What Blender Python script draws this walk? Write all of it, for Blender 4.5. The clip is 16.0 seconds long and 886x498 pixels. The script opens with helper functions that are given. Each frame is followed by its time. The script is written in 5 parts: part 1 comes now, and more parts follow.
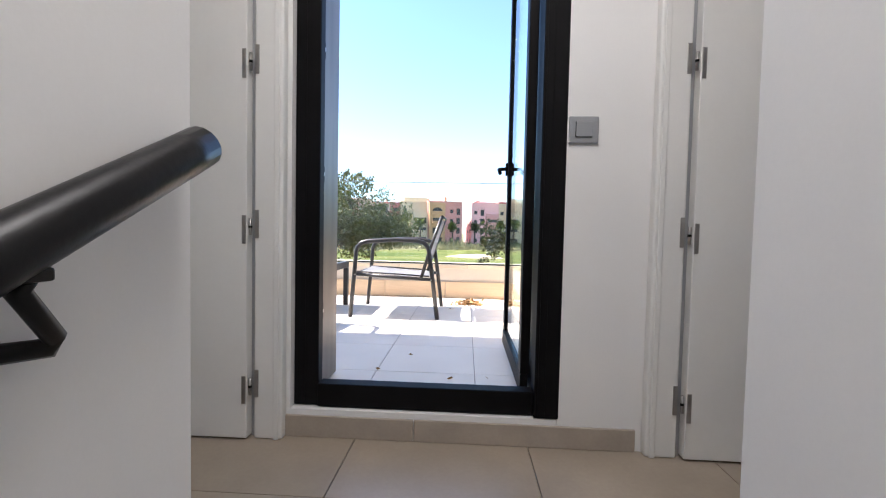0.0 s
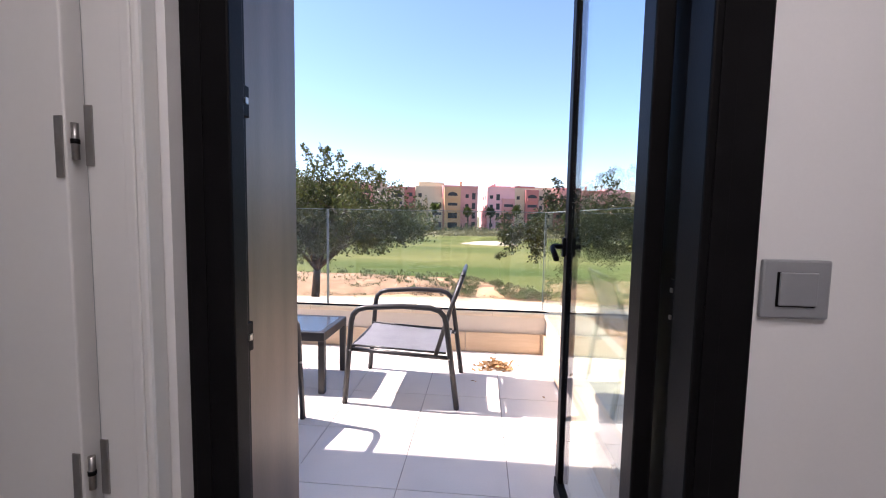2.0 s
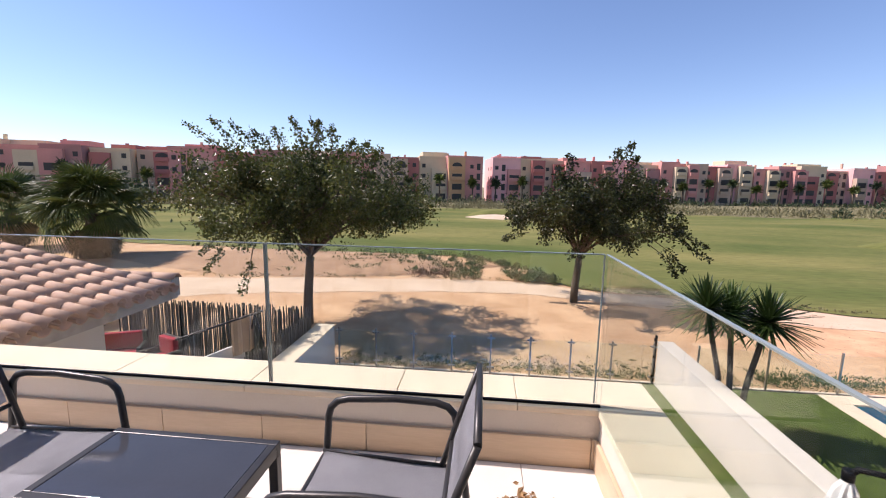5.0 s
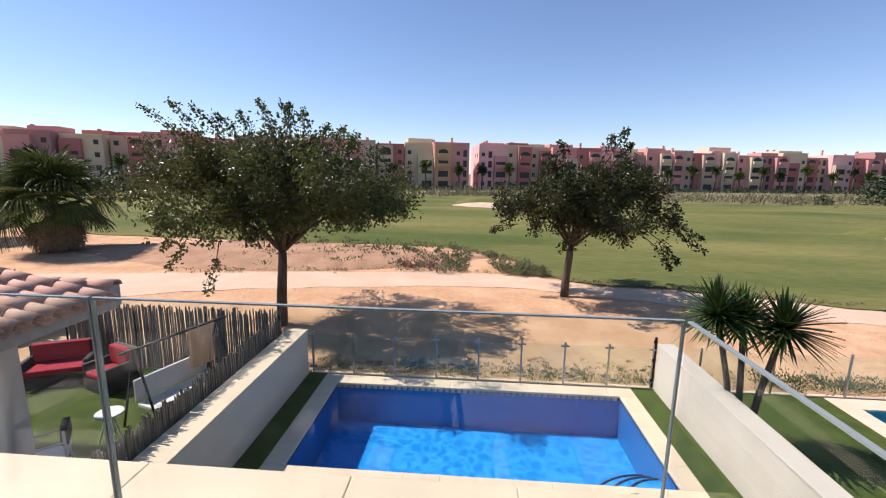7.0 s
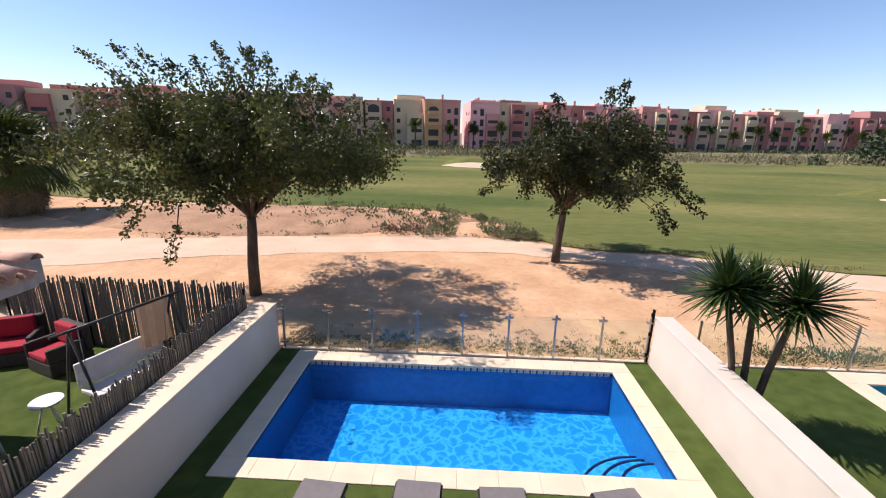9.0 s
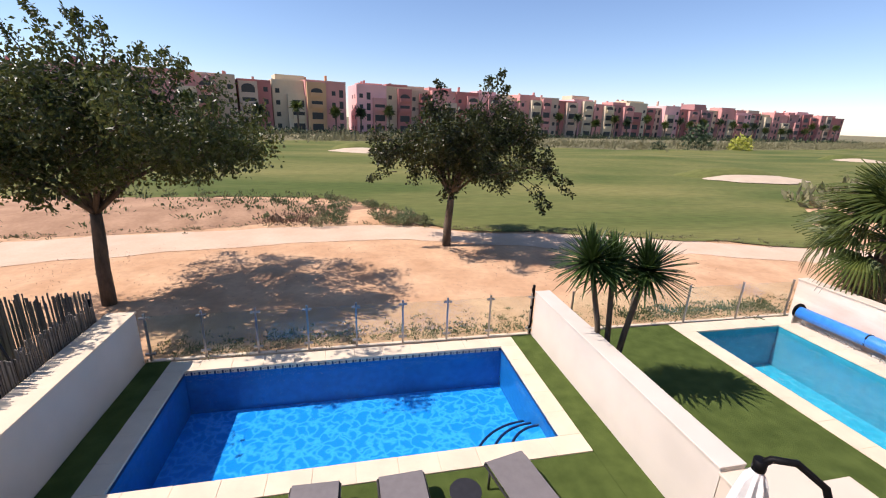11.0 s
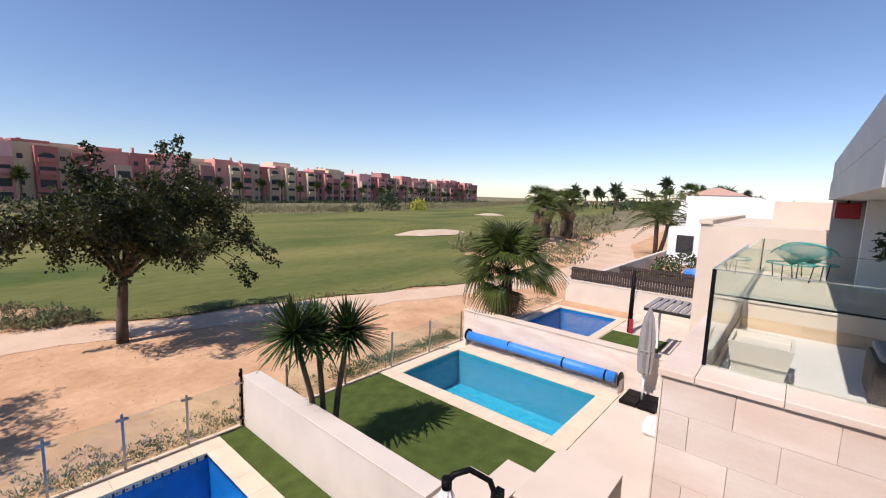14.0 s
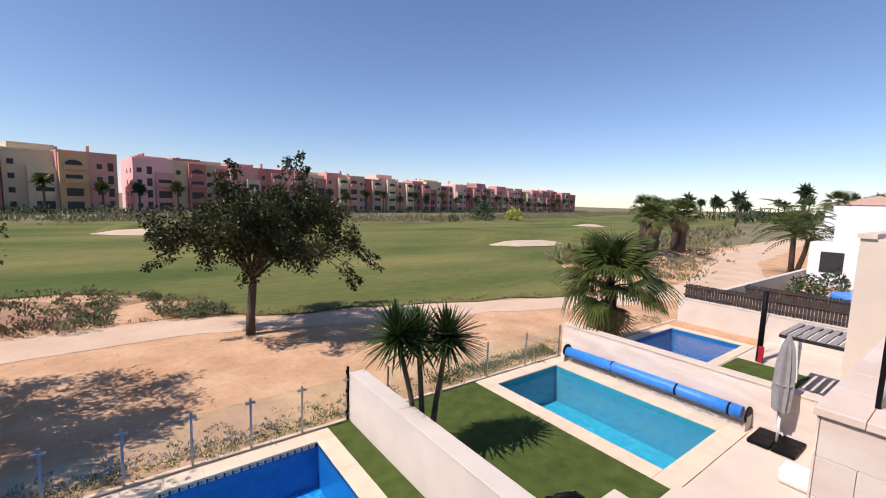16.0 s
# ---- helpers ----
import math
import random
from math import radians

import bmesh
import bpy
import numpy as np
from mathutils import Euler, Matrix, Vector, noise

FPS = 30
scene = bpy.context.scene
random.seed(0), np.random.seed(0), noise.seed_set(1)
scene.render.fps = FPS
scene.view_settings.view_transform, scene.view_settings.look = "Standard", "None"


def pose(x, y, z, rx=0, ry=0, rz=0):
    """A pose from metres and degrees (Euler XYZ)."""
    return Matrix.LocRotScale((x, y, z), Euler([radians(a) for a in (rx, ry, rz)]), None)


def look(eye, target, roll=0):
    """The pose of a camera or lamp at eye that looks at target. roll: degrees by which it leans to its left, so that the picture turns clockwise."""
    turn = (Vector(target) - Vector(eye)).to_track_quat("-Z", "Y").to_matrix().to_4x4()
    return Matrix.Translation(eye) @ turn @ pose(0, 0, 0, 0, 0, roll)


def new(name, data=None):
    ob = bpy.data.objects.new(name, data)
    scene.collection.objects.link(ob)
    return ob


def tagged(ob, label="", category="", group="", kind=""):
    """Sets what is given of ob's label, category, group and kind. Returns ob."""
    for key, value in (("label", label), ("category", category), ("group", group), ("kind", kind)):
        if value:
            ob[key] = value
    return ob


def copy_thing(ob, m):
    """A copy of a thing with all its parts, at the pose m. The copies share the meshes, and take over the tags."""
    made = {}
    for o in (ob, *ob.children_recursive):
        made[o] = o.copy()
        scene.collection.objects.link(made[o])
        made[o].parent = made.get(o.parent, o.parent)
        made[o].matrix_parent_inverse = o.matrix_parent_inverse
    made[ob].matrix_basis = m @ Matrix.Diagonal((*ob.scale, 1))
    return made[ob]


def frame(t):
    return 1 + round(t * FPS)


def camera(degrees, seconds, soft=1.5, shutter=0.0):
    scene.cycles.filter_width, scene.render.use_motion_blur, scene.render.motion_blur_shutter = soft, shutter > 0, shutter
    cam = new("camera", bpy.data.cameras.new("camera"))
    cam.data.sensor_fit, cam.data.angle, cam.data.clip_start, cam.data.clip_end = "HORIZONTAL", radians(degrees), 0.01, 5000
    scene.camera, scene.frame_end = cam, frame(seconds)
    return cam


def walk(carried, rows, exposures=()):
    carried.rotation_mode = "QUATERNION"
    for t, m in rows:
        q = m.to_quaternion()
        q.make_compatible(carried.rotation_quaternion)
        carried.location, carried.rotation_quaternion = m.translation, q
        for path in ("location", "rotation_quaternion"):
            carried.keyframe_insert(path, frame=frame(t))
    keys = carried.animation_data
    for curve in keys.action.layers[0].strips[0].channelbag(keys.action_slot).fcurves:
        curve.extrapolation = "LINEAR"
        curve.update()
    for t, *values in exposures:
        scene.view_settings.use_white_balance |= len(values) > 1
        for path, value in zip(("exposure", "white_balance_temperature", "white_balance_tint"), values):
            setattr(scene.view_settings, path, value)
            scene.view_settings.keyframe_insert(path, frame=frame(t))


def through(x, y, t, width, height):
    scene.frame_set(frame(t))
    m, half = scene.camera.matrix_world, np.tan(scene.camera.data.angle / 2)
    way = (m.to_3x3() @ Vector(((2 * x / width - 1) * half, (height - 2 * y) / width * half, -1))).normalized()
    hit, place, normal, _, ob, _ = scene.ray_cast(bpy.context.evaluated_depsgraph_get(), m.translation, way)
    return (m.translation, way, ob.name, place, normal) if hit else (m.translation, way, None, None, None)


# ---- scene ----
cam = camera(93.1, 16.0, soft=1.1)
PATH = [
    (0, (0.594, -1.473, 0.663), (0.487, 0.523, 0.584), 1.2),
    (0.5, (0.544, -1.263, 0.769), (0.425, 0.731, 0.673), 1.4),
    (1, (0.532, -1.069, 0.898), (0.394, 0.923, 0.784), 1.3),
    (1.5, (0.552, -0.868, 1.04), (0.391, 1.121, 0.906), 1.1),
    (2, (0.506, -0.681, 1.129), (0.329, 1.305, 0.97), 1.0),
    (2.5, (0.492, -0.548, 1.236), (0.296, 1.434, 1.046), 1.2),
    (3, (0.503, -0.298, 1.285), (0.305, 1.681, 1.074), 1.4),
    (3.5, (0.479, -0.058, 1.395), (0.275, 1.918, 1.168), 1.1),
    (5.8, (0.320, 0.967, 1.567), (0.137, 2.930, 1.232), 0.9),
    (6, (0.297, 1.052, 1.590), (0.119, 3.014, 1.249), 0.7),
    (6.5, (0.300, 1.311, 1.584), (0.146, 3.274, 1.233), 0.7),
    (7, (0.402, 1.612, 1.581), (0.273, 3.575, 1.222), 1.0),
    (7.5, (0.494, 1.830, 1.601), (0.378, 3.790, 1.218), 1.0),
    (8, (0.556, 2.190, 1.574), (0.444, 4.142, 1.150), 1.0),
    (10.3, (0.580, 2.659, 1.469), (0.713, 4.552, 0.836), 1.6),
    (10.5, (0.612, 2.645, 1.500), (0.809, 4.533, 0.869), 1.7),
    (11, (0.692, 2.647, 1.532), (1.102, 4.514, 0.941), 2.1),
    (11.5, (0.777, 2.697, 1.513), (1.441, 4.509, 0.986), 2.6),
    (12, (0.858, 2.628, 1.558), (1.776, 4.345, 1.101), 2.6),
    (12.5, (0.936, 2.569, 1.604), (2.071, 4.169, 1.211), 2.5),
    (13, (0.978, 2.557, 1.664), (2.286, 4.032, 1.325), 2.5),
    (13.5, (1.020, 2.524, 1.687), (2.456, 3.885, 1.393), 2.3),
    (14, (1.020, 2.459, 1.699), (2.534, 3.740, 1.441), 1.9),
    (14.5, (1.020, 2.406, 1.710), (2.561, 3.660, 1.477), 1.5),
    (15, (1.020, 2.406, 1.703), (2.524, 3.705, 1.484), 1.5),
    (15.5, (1.020, 2.454, 1.697), (2.412, 3.874, 1.478), 1.5),
    (16, (0.925, 2.569, 1.681), (2.120, 4.157, 1.456), 1.8),
]
EXPOSURES = [(0, 2.0, 6350, 15), (1.5, 1.5, 6350, 20), (2.5, 1.35, 6500, 30), (3.5, 1.1, 6550, 30), (5.8, 0.36, 6550, 22), (11, 0.42, 6550, 20), (12.4, 0.24, 6500, 20), (14.5, 0.16, 6450, 21), (16, 0.16, 6450, 21)]
walk(cam, [(t, look(eye, target, roll)) for t, eye, target, roll in PATH], EXPOSURES)

# ---- world, sun, exposure ----
SUN_EL, SUN_DIR = radians(51), Vector((-1.0, 0.10, 0)).normalized()   # towards the sun, in plan
world = bpy.data.worlds.new("world")
scene.world = world
world.use_nodes = True
wn = world.node_tree
sky = wn.nodes.new("ShaderNodeTexSky")
sky.sky_type = "NISHITA"
sky.sun_disc = False
sky.sun_elevation = SUN_EL
sky.sun_rotation = math.atan2(SUN_DIR.x, SUN_DIR.y)
sky.air_density, sky.dust_density, sky.ozone_density = 1.0, 0.05, 5.0
wn.links.new(sky.outputs[0], wn.nodes["Background"].inputs[0])
wn.nodes["Background"].inputs[1].default_value = 0.118
sun_data = bpy.data.lights.new("sun", "SUN")
sun_data.energy, sun_data.angle, sun_data.color = 5.0, radians(0.53), (1.0, 0.95, 0.87)
sun = new("sun", sun_data)
sd = SUN_DIR * math.cos(SUN_EL) + Vector((0, 0, math.sin(SUN_EL)))
sun.matrix_world = look((0, 0, 30), Vector((0, 0, 30)) - sd)

# ---- materials ----
def mat(name, col, rough=0.6, metal=0.0, scale=6.0, vary=0.15, bump=0.0, fine=80.0, col2=None, rand=0.0, spec=0.5, stretch=None):
    """A surface with colour variation at two scales, relief, and a little change from piece to piece."""
    m = bpy.data.materials.new(name)
    m.use_nodes = True
    nt = m.node_tree
    n, l = nt.nodes, nt.links
    b = n["Principled BSDF"]
    b.inputs["Roughness"].default_value = rough
    b.inputs["Metallic"].default_value = metal
    b.inputs["Specular IOR Level"].default_value = spec
    geo = n.new("ShaderNodeNewGeometry")
    src = geo.outputs["Position"]
    if stretch:
        mp = n.new("ShaderNodeMapping")
        mp.inputs["Scale"].default_value = stretch
        l.new(src, mp.inputs["Vector"])
        src = mp.outputs[0]
    big = n.new("ShaderNodeTexNoise")
    big.inputs["Scale"].default_value, big.inputs["Detail"].default_value = scale, 6
    l.new(src, big.inputs["Vector"])
    small = n.new("ShaderNodeTexNoise")
    small.inputs["Scale"].default_value, small.inputs["Detail"].default_value = fine, 6
    l.new(src, small.inputs["Vector"])
    c2 = col2 or tuple(c * (1 - 2 * vary) for c in col)
    ramp = n.new("ShaderNodeValToRGB")
    ramp.color_ramp.elements[0].position, ramp.color_ramp.elements[1].position = 0.32, 0.68
    ramp.color_ramp.elements[0].color, ramp.color_ramp.elements[1].color = (*c2, 1), (*col, 1)
    l.new(big.outputs[0], ramp.inputs[0])
    hsv = n.new("ShaderNodeHueSaturation")
    l.new(ramp.outputs[0], hsv.inputs["Color"])
    mr = n.new("ShaderNodeMapRange")
    mr.inputs["To Min"].default_value, mr.inputs["To Max"].default_value = 1 - vary, 1 + vary
    l.new(small.outputs[0], mr.inputs["Value"])
    value = mr.outputs[0]
    if rand:
        oi = n.new("ShaderNodeObjectInfo")
        isl = n.new("ShaderNodeMath")
        isl.operation = "ADD"
        l.new(oi.outputs["Random"], isl.inputs[0])
        l.new(geo.outputs["Random Per Island"], isl.inputs[1])
        mr2 = n.new("ShaderNodeMapRange")
        mr2.inputs["From Max"].default_value = 2
        mr2.inputs["To Min"].default_value, mr2.inputs["To Max"].default_value = 1 - rand, 1 + rand
        l.new(isl.outputs[0], mr2.inputs["Value"])
        mul = n.new("ShaderNodeMath")
        mul.operation = "MULTIPLY"
        l.new(value, mul.inputs[0])
        l.new(mr2.outputs[0], mul.inputs[1])
        value = mul.outputs[0]
    l.new(value, hsv.inputs["Value"])
    l.new(hsv.outputs[0], b.inputs["Base Color"])
    if bump:
        bp = n.new("ShaderNodeBump")
        bp.inputs["Strength"].default_value, bp.inputs["Distance"].default_value = bump, 0.02
        l.new(small.outputs[0], bp.inputs["Height"])
        l.new(bp.outputs[0], b.inputs["Normal"])
    return m


def foliage(name, col, col2, rand=0.5, through=0.35, rough=0.55):
    """Leaves: a dull top and light shining through the blade."""
    m = mat(name, col, rough, scale=0.9, vary=0.2, fine=7, col2=col2, rand=rand, spec=0.3)
    n, l = m.node_tree.nodes, m.node_tree.links
    tl, mx = n.new("ShaderNodeBsdfTranslucent"), n.new("ShaderNodeMixShader")
    mx.inputs[0].default_value = through
    l.new(n["Hue/Saturation/Value"].outputs[0], tl.inputs[0])
    l.new(n["Principled BSDF"].outputs[0], mx.inputs[1])
    l.new(tl.outputs[0], mx.inputs[2])
    l.new(mx.outputs[0], n["Material Output"].inputs[0])
    return m


def clear(name, tint, rough=0.0, gloss=1.0):
    """A thin clear sheet: see-through, with a Fresnel-driven shine."""
    m = bpy.data.materials.new(name)
    m.use_nodes = True
    n, l = m.node_tree.nodes, m.node_tree.links
    n.remove(n["Principled BSDF"])
    tr, gl, mx, lw, pw, ml = (n.new("ShaderNode" + k) for k in ("BsdfTransparent", "BsdfGlossy", "MixShader", "LayerWeight", "Math", "Math"))
    lw.inputs[0].default_value = 0.5
    pw.operation, ml.operation = "POWER", "MULTIPLY_ADD"
    pw.inputs[1].default_value = 4.5
    ml.inputs[1].default_value, ml.inputs[2].default_value = 0.75, 0.025
    tr.inputs[0].default_value = (*tint, 1)
    gl.inputs["Roughness"].default_value = rough
    gl.inputs["Color"].default_value = (gloss, gloss, gloss, 1)
    l.new(lw.outputs["Facing"], pw.inputs[0])
    l.new(pw.outputs[0], ml.inputs[0])
    l.new(ml.outputs[0], mx.inputs[0])
    l.new(tr.outputs[0], mx.inputs[1])
    l.new(gl.outputs[0], mx.inputs[2])
    l.new(mx.outputs[0], n["Material Output"].inputs[0])
    return m


def water_mat(name):
    m = clear(name, (0.86, 0.95, 1.0))
    n, l = m.node_tree.nodes, m.node_tree.links
    tex = n.new("ShaderNodeTexNoise")
    tex.inputs["Scale"].default_value, tex.inputs["Detail"].default_value = 6, 4
    bp = n.new("ShaderNodeBump")
    bp.inputs["Strength"].default_value, bp.inputs["Distance"].default_value = 0.6, 0.04
    geo = n.new("ShaderNodeNewGeometry")
    l.new(geo.outputs["Position"], tex.inputs["Vector"])
    l.new(tex.outputs[0], bp.inputs["Height"])
    l.new(bp.outputs[0], n["Glossy BSDF"].inputs["Normal"])
    l.new(bp.outputs[0], n["Layer Weight"].inputs["Normal"])
    return m


def caustic_mosaic(name, deep, pale):
    """Pool floor colour with caustics painted in: pale rippling lines round darker cells."""
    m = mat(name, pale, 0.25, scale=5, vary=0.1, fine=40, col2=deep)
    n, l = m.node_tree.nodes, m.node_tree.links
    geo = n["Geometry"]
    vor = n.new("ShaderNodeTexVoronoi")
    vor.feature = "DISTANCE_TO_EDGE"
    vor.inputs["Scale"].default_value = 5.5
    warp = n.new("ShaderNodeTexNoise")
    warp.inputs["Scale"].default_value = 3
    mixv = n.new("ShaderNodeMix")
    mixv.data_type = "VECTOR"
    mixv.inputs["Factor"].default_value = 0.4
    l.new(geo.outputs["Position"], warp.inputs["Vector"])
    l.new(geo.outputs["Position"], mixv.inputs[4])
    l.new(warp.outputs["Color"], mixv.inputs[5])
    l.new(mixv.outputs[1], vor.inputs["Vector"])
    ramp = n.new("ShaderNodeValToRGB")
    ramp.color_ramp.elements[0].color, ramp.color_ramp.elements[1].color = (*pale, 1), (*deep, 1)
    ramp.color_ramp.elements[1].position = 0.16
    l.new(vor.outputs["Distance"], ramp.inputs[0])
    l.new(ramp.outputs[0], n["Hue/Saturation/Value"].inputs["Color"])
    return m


M = {}
M["white"] = mat("white_wall_paint", (0.78, 0.77, 0.75), 0.85, scale=2, vary=0.02, bump=0.015, fine=200)
M["doorwhite"] = mat("white_lacquer", (0.74, 0.73, 0.70), 0.4, scale=3, vary=0.02)
M["black"] = mat("black_aluminium", (0.008, 0.0075, 0.008), 0.5, 0.0, scale=9, vary=0.15, bump=0.04, fine=300, spec=0.08)
M["bronze"] = mat("dark_bronze_aluminium", (0.19, 0.158, 0.132), 0.42, 0.6, scale=2, vary=0.15, stretch=(6, 6, 0.6))
M["rail"] = mat("black_gloss_paint", (0.006, 0.0055, 0.0055), 0.34, scale=9, vary=0.1, bump=0.03, fine=120, spec=0.3)
M["steel"] = mat("brushed_steel", (0.42, 0.40, 0.38), 0.35, 0.9, scale=20, vary=0.08)
M["plate"] = mat("grey_plastic", (0.36, 0.37, 0.38), 0.35, 0.3, scale=5, vary=0.03)
M["hallfloor"] = mat("beige_porcelain", (0.36, 0.30, 0.235), 0.3, scale=4, vary=0.08, rand=0.06)
M["skirt"] = mat("beige_skirting", (0.40, 0.34, 0.28), 0.4, scale=8, vary=0.08, rand=0.05)
M["tile"] = mat("cream_terrace_tile", (0.66, 0.61, 0.55), 0.55, scale=3, vary=0.04, fine=120, bump=0.04, rand=0.04)
M["grout"] = mat("grey_grout", (0.36, 0.32, 0.28), 0.9)
M["travertine"] = mat("travertine", (0.62, 0.47, 0.32), 0.5, scale=1.6, vary=0.1, fine=30, col2=(0.48, 0.34, 0.22), rand=0.1, stretch=(0.5, 0.5, 5), bump=0.05)
M["coping"] = mat("cream_stone_coping", (0.70, 0.57, 0.41), 0.65, scale=2.5, vary=0.06, fine=60, rand=0.05, bump=0.05)
M["render"] = mat("white_render", (0.62, 0.545, 0.46), 0.9, scale=1.3, vary=0.05, fine=160, bump=0.15)
M["cream"] = mat("cream_render", (0.64, 0.53, 0.42), 0.9, scale=1.3, vary=0.05, fine=160, bump=0.15)
M["pinkstone"] = mat("pinkish_stone_cladding", (0.70, 0.60, 0.51), 0.6, scale=0.9, vary=0.07, fine=25, col2=(0.58, 0.45, 0.35), rand=0.12, stretch=(1, 1, 4), bump=0.05)
M["greystone"] = mat("grey_stone_cladding", (0.50, 0.48, 0.45), 0.6, scale=1.2, vary=0.07, fine=25, rand=0.08, stretch=(1, 1, 3), bump=0.05)
M["glass"] = clear("clear_glass", (0.93, 0.97, 0.95))
M["glassedge"] = mat("green_glass_edge", (0.24, 0.28, 0.265), 0.2, scale=5, vary=0.05)
M["water"] = water_mat("pool_water")
# both pool floors carry painted caustic ripples in their base colour
M["poolblue"] = caustic_mosaic("blue_pool_mosaic", (0.0, 0.26, 0.68), (0.03, 0.41, 0.83))
# floor blue repeated darker: the shade on the pool sides is in the colour
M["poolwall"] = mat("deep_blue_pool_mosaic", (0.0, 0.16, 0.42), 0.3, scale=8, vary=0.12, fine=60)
M["poolteal"] = caustic_mosaic("turquoise_pool_floor", (0.02, 0.36, 0.48), (0.03, 0.44, 0.55))
# same turquoise as the floor, darkened for the shaded sides
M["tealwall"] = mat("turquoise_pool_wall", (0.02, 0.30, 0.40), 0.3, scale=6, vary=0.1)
M["darktile"] = mat("navy_border_tile", (0.008, 0.012, 0.05), 0.3, scale=20, vary=0.1)
M["turf"] = mat("artificial_turf", (0.085, 0.115, 0.028), 0.95, scale=3, vary=0.12, fine=300, bump=0.5, col2=(0.052, 0.075, 0.017), spec=0.1)
M["sand"] = mat("sandy_earth", (0.60, 0.38, 0.225), 0.95, scale=0.6, vary=0.2, fine=5, bump=1.0, col2=(0.46, 0.265, 0.145), spec=0.1)
M["path"] = mat("pale_gravel_track", (0.62, 0.46, 0.33), 0.95, scale=0.6, vary=0.1, fine=11, bump=0.4, col2=(0.54, 0.38, 0.26), spec=0.1)
M["fairway"] = mat("fairway_grass", (0.185, 0.172, 0.058), 0.95, scale=0.1, vary=0.4, fine=2.2, bump=0.8, col2=(0.075, 0.1, 0.026), spec=0.1, stretch=(0.5, 1.7, 1))
# brown soil, its colour also darkened for palm shadow on the bank
M["earth"] = mat("brown_bare_earth", (0.44, 0.27, 0.165), 0.95, scale=0.8, vary=0.2, fine=6, bump=1.0, col2=(0.30, 0.175, 0.105), spec=0.1)
M["bunker"] = mat("bunker_sand", (0.56, 0.43, 0.30), 0.95, scale=1, vary=0.08)
M["rough"] = mat("rough_scrubland", (0.24, 0.205, 0.12), 0.95, scale=0.12, vary=0.2, fine=2, col2=(0.14, 0.13, 0.07), spec=0.1)
M["leaf"] = foliage("olive_green_leaves", (0.095, 0.105, 0.026), (0.036, 0.044, 0.011), 0.7, 0.28, 0.38)
M["palmleaf"] = foliage("palm_fronds", (0.105, 0.125, 0.028), (0.045, 0.07, 0.015), 0.4, 0.25, 0.45)
M["deadleaf"] = mat("dead_palm_fronds", (0.30, 0.22, 0.12), 0.85, scale=3, vary=0.2, rand=0.3)
M["yellowleaf"] = mat("yellow_palm_frond", (0.50, 0.34, 0.03), 0.6, scale=3, vary=0.2)
M["yuccaleaf"] = foliage("yucca_leaves", (0.055, 0.095, 0.022), (0.03, 0.06, 0.015), 0.4, 0.15, 0.42)
M["bark"] = mat("grey_brown_bark", (0.13, 0.095, 0.065), 0.95, scale=8, vary=0.25, fine=40, bump=0.6, stretch=(1, 1, 0.3))
M["scrub"] = foliage("dry_scrub_leaves", (0.25, 0.225, 0.12), (0.16, 0.15, 0.08), 0.4, 0.2, 0.9)
M["shrub"] = foliage("green_shrub_leaves", (0.19, 0.21, 0.10), (0.11, 0.14, 0.06), 0.4, 0.25, 0.8)
M["darkbush"] = mat("dark_bush_leaves", (0.04, 0.065, 0.02), 0.7, scale=1, vary=0.2, rand=0.4)
M["chairframe"] = mat("anthracite_powder_coat", (0.04, 0.037, 0.036), 0.38, 0.3, scale=15, vary=0.1)
M["sling"] = mat("grey_sling_fabric", (0.33, 0.33, 0.35), 0.75, scale=10, vary=0.05, fine=420, bump=0.3)
M["tabletop"] = mat("smoked_glass_top", (0.045, 0.047, 0.055), 0.12, scale=4, vary=0.05)
M["dryleaf"] = mat("dry_brown_leaves", (0.42, 0.24, 0.10), 0.85, scale=6, vary=0.2, rand=0.5)
# weathered grey, darkened further for the shade in that garden
M["reed"] = mat("weathered_reed", (0.19, 0.165, 0.135), 0.9, scale=6, vary=0.15, fine=50, rand=0.45, stretch=(1, 1, 0.2))
M["terracotta"] = mat("terracotta_roof_tile", (0.55, 0.33, 0.23), 0.85, scale=3, vary=0.12, fine=40, rand=0.25, bump=0.2, col2=(0.42, 0.26, 0.20))
M["mortar"] = mat("grey_mortar", (0.42, 0.38, 0.34), 0.95, scale=8, vary=0.12, bump=0.3)
# red taken down to stand in for the roof shade over the sofas
M["redcushion"] = mat("red_cushion_fabric", (0.38, 0.012, 0.03), 0.9, scale=10, vary=0.1)
M["wicker"] = mat("dark_brown_wicker", (0.05, 0.035, 0.03), 0.7, scale=30, vary=0.25, fine=90, bump=0.6)
M["beigecloth"] = mat("beige_canvas", (0.46, 0.36, 0.28), 0.9, scale=6, vary=0.06)
M["whitecloth"] = mat("white_canvas", (0.72, 0.69, 0.66), 0.85, scale=8, vary=0.06, bump=0.2)
M["greycloth"] = mat("grey_canvas", (0.28, 0.265, 0.26), 0.85, scale=8, vary=0.08, bump=0.2)
M["lounger"] = mat("grey_lounger_mesh", (0.17, 0.15, 0.145), 0.75, scale=12, vary=0.06, fine=300, bump=0.2)
M["bluecover"] = mat("blue_bubble_cover", (0.03, 0.23, 0.72), 0.4, scale=9, vary=0.1, fine=90, bump=0.3)
M["darkwood"] = mat("dark_brown_timber", (0.05, 0.034, 0.027), 0.8, scale=5, vary=0.2, fine=40, rand=0.3, stretch=(1, 1, 0.2))
M["whiteplastic"] = mat("white_plastic", (0.78, 0.78, 0.77), 0.4, scale=5, vary=0.02)
